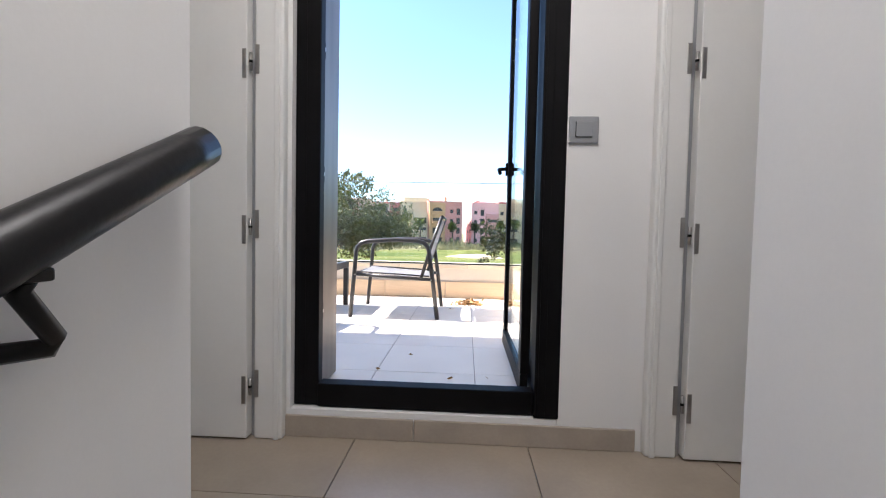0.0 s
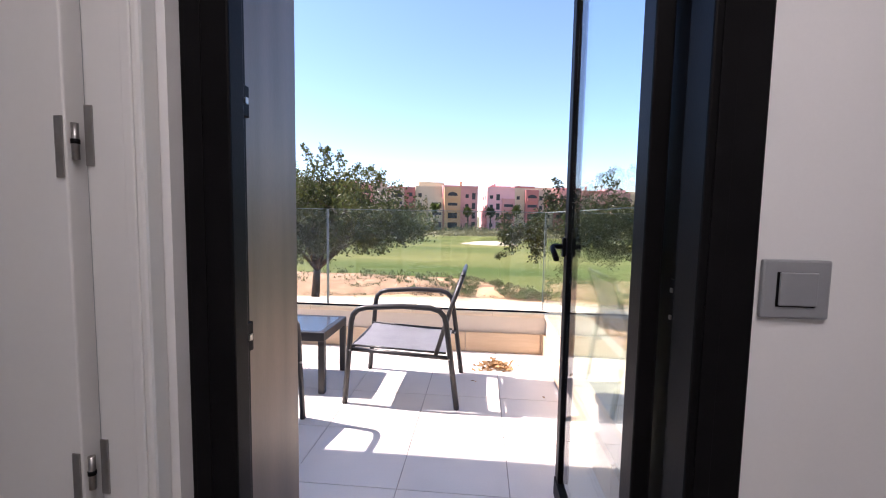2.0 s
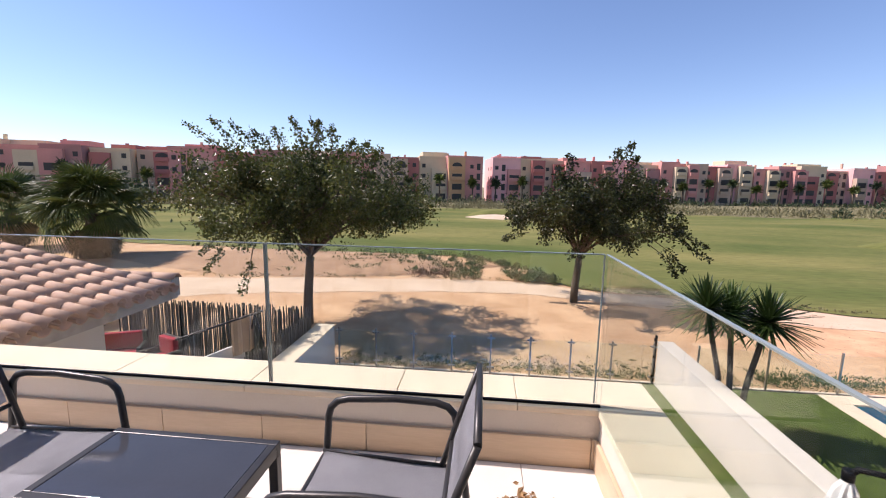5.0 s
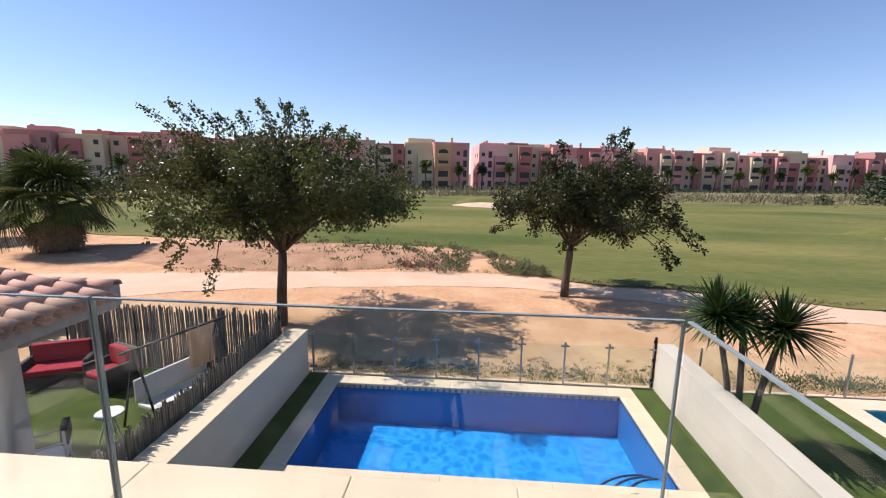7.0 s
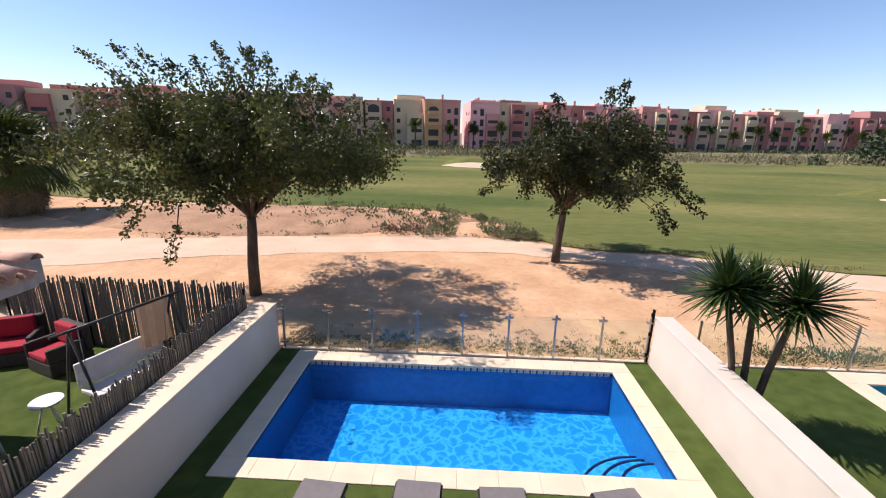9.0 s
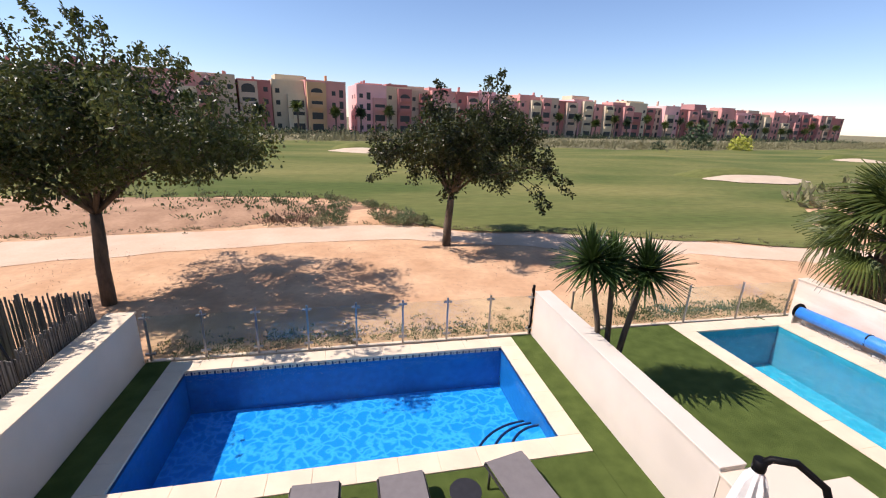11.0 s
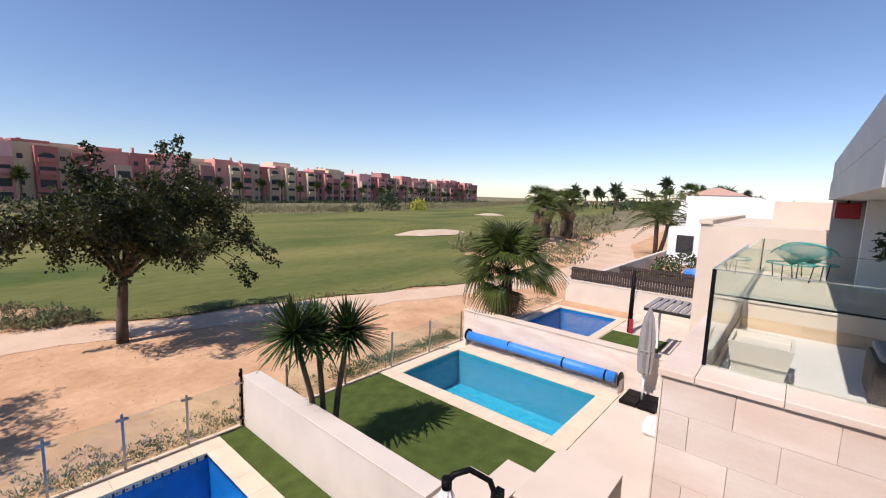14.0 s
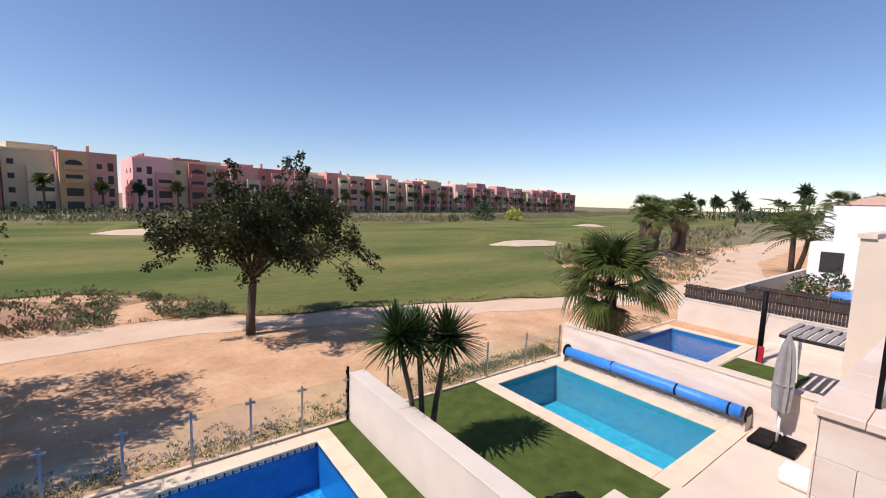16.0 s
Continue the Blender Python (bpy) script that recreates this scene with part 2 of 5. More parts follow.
M["pebble"] = mat("white_pebbles", (0.72, 0.70, 0.66), 0.8, scale=9, vary=0.1, rand=0.2)
M["teal"] = mat("turquoise_cord", (0.02, 0.33, 0.30), 0.5, scale=10, vary=0.1)
M["red"] = mat("red_plastic", (0.34, 0.01, 0.015), 0.4, scale=5, vary=0.05)
# near-black colour painted in for the shade inside openings
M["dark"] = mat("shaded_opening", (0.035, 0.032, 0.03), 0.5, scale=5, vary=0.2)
M["rock"] = mat("brown_rubble", (0.28, 0.19, 0.13), 0.95, scale=3, vary=0.2, rand=0.4)
M["yellowflower"] = mat("yellow_green_leaves", (0.42, 0.42, 0.05), 0.7, scale=3, vary=0.2, rand=0.3)
PAINT = [mat("facade_" + k, c, 0.9, scale=0.25, vary=0.06, fine=3, bump=0.05) for k, c in (
    ("rose", (0.64, 0.30, 0.26)), ("brick", (0.47, 0.175, 0.15)), ("sand", (0.68, 0.55, 0.37)), ("ochre", (0.60, 0.36, 0.19)),
    ("pink", (0.85, 0.47, 0.44)), ("mauve", (0.43, 0.22, 0.20)), ("tan", (0.58, 0.42, 0.31)))]

# ---- mesh helpers ----
def mesh(name, verts, faces, material, smooth=False):
    me = bpy.data.meshes.new(name)
    me.from_pydata(verts, [], faces)
    me.materials.append(material)
    if smooth:
        me.polygons.foreach_set("use_smooth", [True] * len(me.polygons))
    me.update()
    return me


def box(bm, x0, x1, y0, y1, z0, z1, bevel=0.0, m=None):
    c = Matrix.Translation(((x0 + x1) / 2, (y0 + y1) / 2, (z0 + z1) / 2)) @ Matrix.Diagonal((x1 - x0, y1 - y0, z1 - z0, 1))
    g = bmesh.ops.create_cube(bm, size=1, matrix=(m @ c) if m else c)
    if bevel:
        es = {e for v in g["verts"] for e in v.link_edges}
        bmesh.ops.bevel(bm, geom=list(es), offset=bevel, segments=2, affect="EDGES", profile=0.5)
    return bm


def B(x0, x1, y0, y1, z0, z1, bevel=0.0, m=None):
    return box(bmesh.new(), x0, x1, y0, y1, z0, z1, bevel, m)


def tube(bm, pts, r, sides=8, r2=None, flat=1.0):
    """A tube through the points, capped; r2: the radius at the end."""
    pts = [Vector(p) for p in pts]
    rings, up = [], None
    for i, p in enumerate(pts):
        d = (pts[min(i + 1, len(pts) - 1)] - pts[max(i - 1, 0)]).normalized()
        if up is None:
            up = d.cross(Vector((0, 0, 1)) if abs(d.z) < 0.9 else Vector((1, 0, 0))).normalized()
        a = (up - d * up.dot(d)).normalized()
        up, b = a, d.cross(a)
        rr = r if r2 is None else r + (r2 - r) * i / (len(pts) - 1)
        rings.append([bm.verts.new(p + a * math.cos(k * math.tau / sides) * rr + b * math.sin(k * math.tau / sides) * rr * flat) for k in range(sides)])
    for s, e in zip(rings, rings[1:]):
        for k in range(sides):
            f = bm.faces.new((s[k], s[(k + 1) % sides], e[(k + 1) % sides], e[k]))
            f.smooth = True
    bm.faces.new(rings[0][::-1])
    bm.faces.new(rings[-1])
    return bm


def T(pts, r, sides=8, r2=None, flat=1.0):
    return tube(bmesh.new(), pts, r, sides, r2, flat)


def arc(c, r, a0, a1, axis_u, axis_v, n=6):
    c, u, v = Vector(c), Vector(axis_u), Vector(axis_v)
    return [c + (u * math.cos(a0 + (a1 - a0) * i / n) + v * math.sin(a0 + (a1 - a0) * i / n)) * r for i in range(n + 1)]


def part(name, bm, material=None, parent=None, label=""):
    """Links a bmesh, or a ready mesh, as one mesh object under a thing or a part."""
    if isinstance(bm, bmesh.types.BMesh):
        me = bpy.data.meshes.new(name)
        bm.normal_update()
        bm.to_mesh(me)
        bm.free()
        me.materials.append(M[material] if isinstance(material, str) else material)
    else:
        me = bm
    ob = new(name, me)
    if parent:
        ob.parent = parent
    if label:
        ob["label"] = label
    return ob


def thing(name, label, category, group="", kind="", at=(0, 0, 0), turn=0):
    ob = new(name)
    ob.empty_display_size = 0.1
    ob.matrix_world = pose(*at, 0, 0, turn)
    return tagged(ob, label, category, group, kind)


def solo(name, bm, material, label, category, group="", kind=""):
    return tagged(part(name, bm, material), label, category, group, kind)


def structure(name, bm, material, label="", category=""):
    return tagged(part(name, bm, material), label or name.replace("_", " "), category or name.split("_")[0], kind="structure")

# area lamp added to brighten the hall; no such source is seen
fill_data = bpy.data.lights.new("skylight", "AREA")
fill_data.shape, fill_data.size, fill_data.size_y, fill_data.energy, fill_data.color = "RECTANGLE", 0.95, 1.0, 10.5, (1.0, 0.98, 0.95)
new("skylight", fill_data).matrix_world = look((0.6, -1.3, 2.57), (0.6, -1.299, 0))

# ---- land ----
G = -3.3                                   # level of the gardens
def lerp(x, xs, ys):
    return float(np.interp(x, xs, ys))

def swell(x, y, wave=0.7):
    return wave * min(1, max(0, (y - 30) / 25)) * (0.6 + 0.6 * noise.noise((x * 0.035, y * 0.05, 3)))

def sheet(x0, x1, near, far, step, nv, z, wave=0.0):
    """A strip of land between two edge lines, with gentle swells."""
    xs = np.arange(x0, x1 + step / 2, step)
    vs, fs = [], []
    for x in xs:
        a, b = near(x), far(x)
        for j in range(nv + 1):
            y = a + (b - a) * j / nv
            e = min(1, j / 2, (nv - j) / 2) if nv > 2 else 1
            vs.append((x, y, z + e * swell(x, y, wave)))
    for i in range(len(xs) - 1):
        for j in range(nv):
            k = i * (nv + 1) + j
            fs.append((k, k + nv + 1, k + nv + 2, k + 1))
    return vs, fs

def wig(x, s, a):
    return a * noise.noise((x * s, 7.3, 0)) + 0.4 * a * noise.noise((x * s * 4, 2.1, 0))

GX = (-120, -40, -26, -20, -12, -5, -2, 1, 3, 4.2, 5.5, 10.4, 15, 20, 24, 30, 40, 52, 75, 120, 400)
GY = (36, 33, 30, 30, 29, 29.5, 29.2, 27.3, 24.5, 21.6, 20.4, 19.8, 18.4, 16.6, 18.0, 24.5, 28, 31, 34, 45, 120)
FX, FY = (-120, -20, 20, 45, 85, 130, 400), (62, 82, 88, 80, 86, 100, 200)
golf_near = lambda x: lerp(x, GX, GY) + wig(x, 0.5, 0.5)
golf_far = lambda x: lerp(x, FX, FY) + wig(x, 0.1, 3)
vs, fs = [], []
R = 1600                                    # the ground sheet, with a hole for each pool basin
HOLES = [(-2.62, 3.86, 7.68, 10.55), (8.92, 11.5, 5.95, 10.52), (15.5, 19.1, 7.9, 10.5)]
gx = sorted({-R, R, *[v for h in HOLES for v in h[:2]]})
gy = sorted({-R, R, *[v for h in HOLES for v in h[2:]]})
idx = {}
for i, x in enumerate(gx):
    for j, y in enumerate(gy):
        idx[i, j] = len(vs)
        vs.append((x, y, G - 0.03))
for i in range(len(gx) - 1):
    for j in range(len(gy) - 1):
        cx, cy = (gx[i] + gx[i + 1]) / 2, (gy[j] + gy[j + 1]) / 2
        if not any(h[0] < cx < h[1] and h[2] < cy < h[3] for h in HOLES):
            fs.append((idx[i, j], idx[i + 1, j], idx[i + 1, j + 1], idx[i, j + 1]))
tagged(part("ground", mesh("ground", vs, fs, M["sand"]), None), "bare sandy earth with tyre tracks", "ground", kind="structure")
tagged(part("fairway", mesh("fairway", *sheet(-120, 400, golf_near, golf_far, 1.0, 40, G + 0.02, 0.7), M["fairway"], True), None),
       "mown green golf fairway with drier patches", "grass", kind="structure")
tagged(part("rough_land", mesh("rough_land", *sheet(-1500, 1500, lambda x: golf_far(x) - 0.5, lambda x: 1500, 6, 12, G - 0.01), M["rough"], True), None),
       "dry scrubland behind the golf course", "scrubland", kind="structure")
tagged(part("rough_land", mesh("rough_land", *sheet(64, 1500, lambda x: 25 + (x - 64) * 0.05, lambda x: golf_near(x) + 0.6, 4, 6, G - 0.006), M["rough"], True), None),
       "dry scrubland beside the golf course", "scrubland", kind="structure")
PX = (-60, -26, -14, -9, -2, 3, 6, 10.4, 15, 20, 26, 32, 40, 50, 70, 110)
PN = (10.5, 13.5, 16.0, 17.9, 19.3, 19.4, 18.4, 17.2, 16.0, 14.2, 12.6, 12.2, 13.2, 16.5, 19, 24)
PF = (14.5, 18, 19.9, 20.9, 21.8, 21.9, 20.25, 19.65, 18.3, 16.5, 14.9, 15.4, 17.6, 21.6, 24, 30)
tagged(part("gravel_track", mesh("gravel_track", *sheet(-60, 110, lambda x: lerp(x, PX, PN) + wig(x, 0.6, 0.25), lambda x: lerp(x, PX, PF) + wig(x + 50, 0.6, 0.2), 0.5, 3, G - 0.018), M["path"], True), None),
       "pale compacted gravel track beside the fairway", "path", kind="structure")
def blob(name, cx, cy, rx, ry, z, material, label, category, seed, n=40, dome=0.0, kind="structure"):
    vs = [(cx, cy, z + dome)]
    for ring in (0.55, 1.0):
        for k in range(n):
            a = math.tau * k / n
            w = 1 + 0.3 * noise.noise((math.cos(a) * 1.7 + seed, math.sin(a) * 1.7, seed))
            vs.append((cx + rx * w * ring * math.cos(a), cy + ry * w * ring * math.sin(a), z + (dome * 0.75 if ring < 1 else 0)))
    fs = [(0, 1 + k, 1 + (k + 1) % n) for k in range(n)] + [(1 + k, 1 + n + k, 1 + n + (k + 1) % n, 1 + (k + 1) % n) for k in range(n)]
    return tagged(part(name, mesh(name, vs, fs, M[material], True)), label, category, kind=kind)
for cx, cy, rx, ry, s in ((2.0, 60.5, 4.0, 4.0, 1), (40, 38, 6.0, 3.0, 2), (85, 59.5, 4.5, 3.0, 3)):
    blob("bunker_lip", cx, cy + ry * 0.75, rx * 1.15, ry * 0.8, G + 0.0 + swell(cx, cy), "fairway", "raised grass lip behind a sand bunker", "grass", s + 9, dome=1.0)
    blob("sand_bunker", cx, cy, rx, ry, G + 0.06 + swell(cx, cy), "bunker", "pale sand bunker in the fairway", "bunker", s, dome=0.4)
blob("earth_mound", -11, 25, 12.5, 3.6, G - 0.02, "earth", "low bare earth mound beside the track", "mound", 5, dome=0.55)
blob("earth_mound", 1.6, 23.8, 2.6, 1.7, G - 0.02, "sand", "low bare earth mound beside the track", "mound", 6, dome=0.22)
blob("earth_mound", 42, 22.5, 9, 3.6, G - 0.02, "sand", "sandy mound under a group of palms", "mound", 7, dome=0.9)
blob("earth_mound", 26.5, 19.6, 2.0, 1.2, G - 0.02, "sand", "pale bare patch at the edge of the fairway", "mound", 8, dome=0.2)

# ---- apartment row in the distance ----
# thin dark box on the wall; its colour stands in for shaded depth
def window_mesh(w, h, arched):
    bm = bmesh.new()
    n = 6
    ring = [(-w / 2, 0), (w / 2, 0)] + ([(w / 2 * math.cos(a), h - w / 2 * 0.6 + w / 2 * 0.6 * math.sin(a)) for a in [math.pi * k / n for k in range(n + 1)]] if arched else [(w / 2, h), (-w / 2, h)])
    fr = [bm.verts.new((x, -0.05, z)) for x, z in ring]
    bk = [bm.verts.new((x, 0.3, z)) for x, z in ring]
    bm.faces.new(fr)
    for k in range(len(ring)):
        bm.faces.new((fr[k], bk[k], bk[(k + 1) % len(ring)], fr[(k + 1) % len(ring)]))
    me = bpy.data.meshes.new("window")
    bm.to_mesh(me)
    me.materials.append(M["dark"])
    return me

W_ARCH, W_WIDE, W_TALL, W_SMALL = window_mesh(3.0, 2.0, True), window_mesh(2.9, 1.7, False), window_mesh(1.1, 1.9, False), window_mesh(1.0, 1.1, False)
rail_me = bpy.data.meshes.new("balcony_wall")
bmx = B(-1.6, 1.6, -0.55, -0.06, -0.15, 0.85)
bmx.to_mesh(rail_me)
bmx.free()

def apartment(x, y, turn, width, depth, height, paint, trim, rnd):
    a = thing("apartment_building", "%s stepped apartment block with flat roof" % paint.name.split("_")[1], "building", "apartment row", at=(x, y, G), turn=turn)
    hw = width / 2
    part("wall", B(-hw, hw, 0, depth, 0, height), paint, a)
    bm = bmesh.new()
    for q in ((-hw, hw, -0.12, 0.12), (-hw, hw, depth - 0.2, depth)):
        box(bm, *q, height, height + 0.55)
    for q in ((-hw, -hw + 0.2), (hw - 0.2, hw)):
        box(bm, *q, 0.13, depth - 0.21, height, height + 0.5)
    part("parapet", bm, paint, a)
    u = rnd.random()
    if u < 0.75:                            # set-back room on the roof
        rw = rnd.uniform(0.3, 0.48) * width
        cx = rnd.choice((-1, 1)) * (hw - rw - 0.25)
        y0 = rnd.choice((0.4, 2.0, 4.0))
        rh = rnd.uniform(1.0, 2.0)
        part("roof_room", B(cx - rw, cx + rw, y0, y0 + 6, height + 0.002, height + rh), paint if u < 0.4 else trim, a)
    for _ in range(rnd.choice((1, 2))):
        cx = rnd.uniform(-hw + 0.8, hw - 0.8)
        part("chimney", B(cx - 0.3, cx + 0.3, 7.5, 8.1, height + 0.003, height + rnd.uniform(1.6, 2.6)), trim, a)
    floors = int(height / 2.9)
    # a projecting bay in a second colour; dark sheets stand in for balcony shade
    bw = rnd.uniform(0.22, 0.3) * width
    bc = rnd.choice((-1, 1)) * (hw - bw - 0.15)
    pd = rnd.choice((0.9, 1.4))
    bh = height - rnd.choice((0.0, 0.6, 2.9))
    part("bay", B(bc - bw, bc + bw, -pd, -0.002, 0, bh), trim, a)
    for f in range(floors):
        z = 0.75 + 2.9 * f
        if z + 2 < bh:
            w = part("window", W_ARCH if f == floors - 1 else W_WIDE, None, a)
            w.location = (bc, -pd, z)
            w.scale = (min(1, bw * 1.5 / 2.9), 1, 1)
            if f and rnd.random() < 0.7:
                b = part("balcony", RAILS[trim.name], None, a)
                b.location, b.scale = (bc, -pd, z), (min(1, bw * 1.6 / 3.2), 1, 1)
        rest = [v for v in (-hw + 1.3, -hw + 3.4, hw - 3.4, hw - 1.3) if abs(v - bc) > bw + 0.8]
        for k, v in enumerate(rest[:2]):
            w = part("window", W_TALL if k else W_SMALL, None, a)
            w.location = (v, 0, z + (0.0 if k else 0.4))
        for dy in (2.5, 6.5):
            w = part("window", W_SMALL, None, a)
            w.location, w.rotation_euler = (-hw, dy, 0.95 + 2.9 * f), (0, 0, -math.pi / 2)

RAILS = {}
for paint in PAINT:
    RAILS[paint.name] = rail_me.copy()
    RAILS[paint.name].materials.append(paint)
rnd = random.Random(12)
LX, LY = (-170, -104, -2, 2, 156, 242), (62, 88, 128, 132, 166, 181)
x, i = -165.0, 0
ORDER = (1, 5, 2, 0, 6, 1, 2, 0, 5, 2, 6, 0)
while x < 240:
    w = rnd.uniform(6.5, 10)
    if -17 < x < -6:
        w = -0.8 - x
    if x > -1.5 and x < 2.3:
        x = 2.3
    slope = math.degrees(math.atan2(lerp(x + w, LX, LY) - lerp(x, LX, LY), w))
    paint = PAINT[4] if abs(x - 2.3) < 0.1 or (x > 20 and i % 5 == 0) else PAINT[ORDER[i % len(ORDER)]]
    trim = PAINT[3] if -17 < x < -1 else PAINT[ORDER[(i * 5 + 3) % len(ORDER)]]
    back = (0, 1.6, 3.2, 0.8)[i % 4] - 1.2
    cx = x + w / 2
    h = rnd.choice((11.6, 12.0, 12.6, 12.9)) + (1.3 if abs(x - 2.3) < 0.1 else 0)
    apartment(cx, lerp(cx, LX, LY) + back, slope * 0.8, w / math.cos(radians(slope)) - 0.05, 14, h, paint, trim, rnd)
    x += w
    i += 1

# ---- plants ----
def leaves(points, dirs, size, rs, width=0.5):
    """Small folded leaves at points, each with two halves that meet along its rib."""
    vs, fs = [], []
    for p, d in zip(points, dirs):
        s = size * rs.uniform(0.6, 1.3)
        d = Vector(d).normalized()
        side = d.cross(Vector(rs.normal(size=3))).normalized()
        up = side.cross(d)
        k = len(vs)
        p = Vector(p)
        vs += [p, p + d * s * 0.5 + side * s * width * 0.5 + up * s * 0.12, p + d * s, p + d * s * 0.5 - side * s * width * 0.5 + up * s * 0.12]
        fs += [(k, k + 1, k + 2), (k, k + 2, k + 3)]
    return vs, fs

def crown_points(limbs, n, spread, rs):
    pts = []
    tot = sum(w for _, w in limbs)
    for line, w in limbs:
        for _ in range(int(n * w / tot)):
            t = rs.uniform(0.25, 1) ** 0.7
            q = t * (len(line) - 1)
            j = min(int(q), len(line) - 2)
            p = line[j].lerp(line[j + 1], q - j)
            pts.append(p + Vector(np.clip(rs.normal(size=3), -1.7, 1.7)) * spread * (0.35 + 0.65 * math.sin(math.pi * min(t, 0.98))))
    return pts

def tree(at, trunk_h, r0, rx, rz, zc, shift, seed, n_leaf, size, label, shoots=(), droop=(), clump=0.08):
    rs = np.random.RandomState(seed)
    t = thing("tree", label, "tree", at=at)
    lean = 0.12
    fork = Vector((lean, 0, trunk_h))
    bm = T([(0, 0, -0.15), (0.02, 0, trunk_h * 0.4), (lean * 0.8, 0, trunk_h * 0.8), fork], r0 * 1.15, 10, r0 * 0.8)
    limbs = []
    n_main = 14
    for k in range(n_main):
        a = math.tau * (k + rs.uniform(-0.25, 0.25)) / n_main
        el = rs.choice([0.05, 0.35, 0.7, 1.1]) + rs.uniform(-0.1, 0.15)
        end = Vector((shift + rx * math.cos(a) * math.cos(el), rx * 0.95 * math.sin(a) * math.cos(el), zc + rz * (math.sin(el) * 1.15 - 0.25)))
        mid = fork.lerp(end, 0.45) + Vector((0, 0, 0.35 * rz))
        line = [fork, fork.lerp(mid, 0.5) + Vector((0, 0, 0.08 * rz)), mid, mid.lerp(end, 0.55) + Vector(rs.normal(size=3)) * 0.12, end]
        tube(bm, line, r0 * 0.42, 6, 0.012)
        limbs.append((line[1:], 1.0))
        for _ in range(9):
            q = rs.uniform(0.3, 0.95) * 3.99
            j = int(q)
            s = line[j].lerp(line[j + 1], q - j)
            d = Vector(rs.normal(size=3))
            d.z = d.z * 0.7 + 0.15
            e = s + d.normalized() * rs.uniform(0.5, 1.15) * rx * 0.34
            m = s.lerp(e, 0.5) + Vector((0, 0, 0.1))
            tube(bm, [s, m, e], 0.022, 5, 0.006)
            limbs.append(([s, m, e], 0.75))
    for sx, sy, sz, ex, ey, ez in (*shoots, *droop):
        s, e = Vector((sx, sy, sz)), Vector((ex, ey, ez))
        m = s.lerp(e, 0.5) + Vector((0.1, 0, 0.12))
        tube(bm, [s, m, e], 0.02, 5, 0.005)
        limbs.append(([s, m, e], -1))
    part("trunk", bm, "bark", t)
    pts = crown_points([(l, w) for l, w in limbs if w > 0], n_leaf, rx * clump, rs)
    for l, w in limbs:
        if w < 0:
            pts += crown_points([(l, 1)], 120, 0.11, rs)
    d = rs.normal(size=(len(pts), 3))
    d[:, 2] -= 0.4
    part("crown", mesh("crown", *leaves(pts, d, size, rs, 0.6), M["leaf"]), None, t)
    return t

tree((-5.55, 14.1, G), 2.35, 0.15, 4.1, 1.75, 4.1, 0.0, 11, 46000, 0.115, "broad grey-green leafy tree with straight trunk in sandy earth",
     shoots=((-1.8, 0, 5.2, -3.3, 0.2, 6.9), (-1.3, 0.3, 5.2, -2.6, 0.2, 6.75), (-0.8, 0, 5.4, -1.8, 0, 6.5), (0.1, 0, 5.4, -0.4, 0, 6.9), (0.3, 0, 5.5, 0.5, 0.1, 6.8), (1.0, 0, 5.3, 1.7, 0, 6.2), (0.4, 0.4, 5.4, 0.1, 0.4, 6.9), (2.0, 0, 5.0, 2.5, 0, 5.9), (-0.6, 0.2, 5.2, -1.0, 0, 6.6), (0.9, -0.3, 5.2, 1.1, -0.3, 6.6), (1.5, 0.2, 5.1, 2.1, 0.2, 6.15), (-2.2, 0, 5.0, -4.1, 0, 6.75)),
     droop=((-2.4, -0.6, 3.0, -3.0, -0.9, 1.9), (-1.4, -0.8, 2.8, -1.8, -1.0, 1.2), (-3.0, 0.2, 3.0, -3.9, 0.1, 2.3)))
tree((4.3, 18.5, G), 2.0, 0.15, 3.5, 1.9, 3.7, 0.75, 23, 26000, 0.135, "rounded green leafy tree beside the gravel track",
     shoots=((1.2, 0, 5.3, 1.9, 0, 6.6), (1.0, 0, 5.3, 1.5, 0.2, 6.4), (-0.3, 0, 5.2, -0.6, 0, 6.1), (3.2, 0, 3.0, 5.2, -0.2, 2.0), (3.0, 0.3, 2.8, 4.5, 0.2, 1.4), (-2.0, 0, 2.9, -3.1, 0, 2.6), (2.6, -0.5, 3.2, 4.9, -0.6, 2.6), (2.2, 0.6, 3.6, 4.4, 0.5, 3.0), (2.8, 0, 2.6, 4.0, -0.3, 1.3), (1.5, 0.3, 5.2, 2.2, 0.2, 6.1)), clump=0.075)

def fan_leaf(seed, r, n=26, spread=2.9, droop=0.35):
    """One fan-shaped palm leaf on its stalk: folded blades side by side, drooping at the tips."""
    rs = np.random.RandomState(seed)
    vs, fs = [], []
    for k in range(n):
        a = -spread / 2 + spread * k / (n - 1)
        L = r * (0.72 + 0.28 * math.cos(a)) * rs.uniform(0.9, 1.05)
        c, s = math.cos(a), math.sin(a)
        w = r * 0.027
        base = len(vs)
        for q, ww in ((0.08, 0.5), (0.55, 1.0), (0.8, 0.7), (1.0, 0.08)):
            z = -droop * r * max(0, q - 0.4) ** 2 * 2.2
            x, y = c * L * q, s * L * q
            vs += [(x - s * w * ww, y + c * w * ww, z), (x, y, z + 0.02), (x + s * w * ww, y - c * w * ww, z)]
        for j in range(3):
            b = base + 3 * j
            fs += [(b, b + 1, b + 4, b + 3), (b + 1, b + 2, b + 5, b + 4)]
    return vs, fs

FANS = [fan_leaf(k, 1.0, droop=0.25 + 0.35 * k) for k in range(3)]
FAN_ME = {}
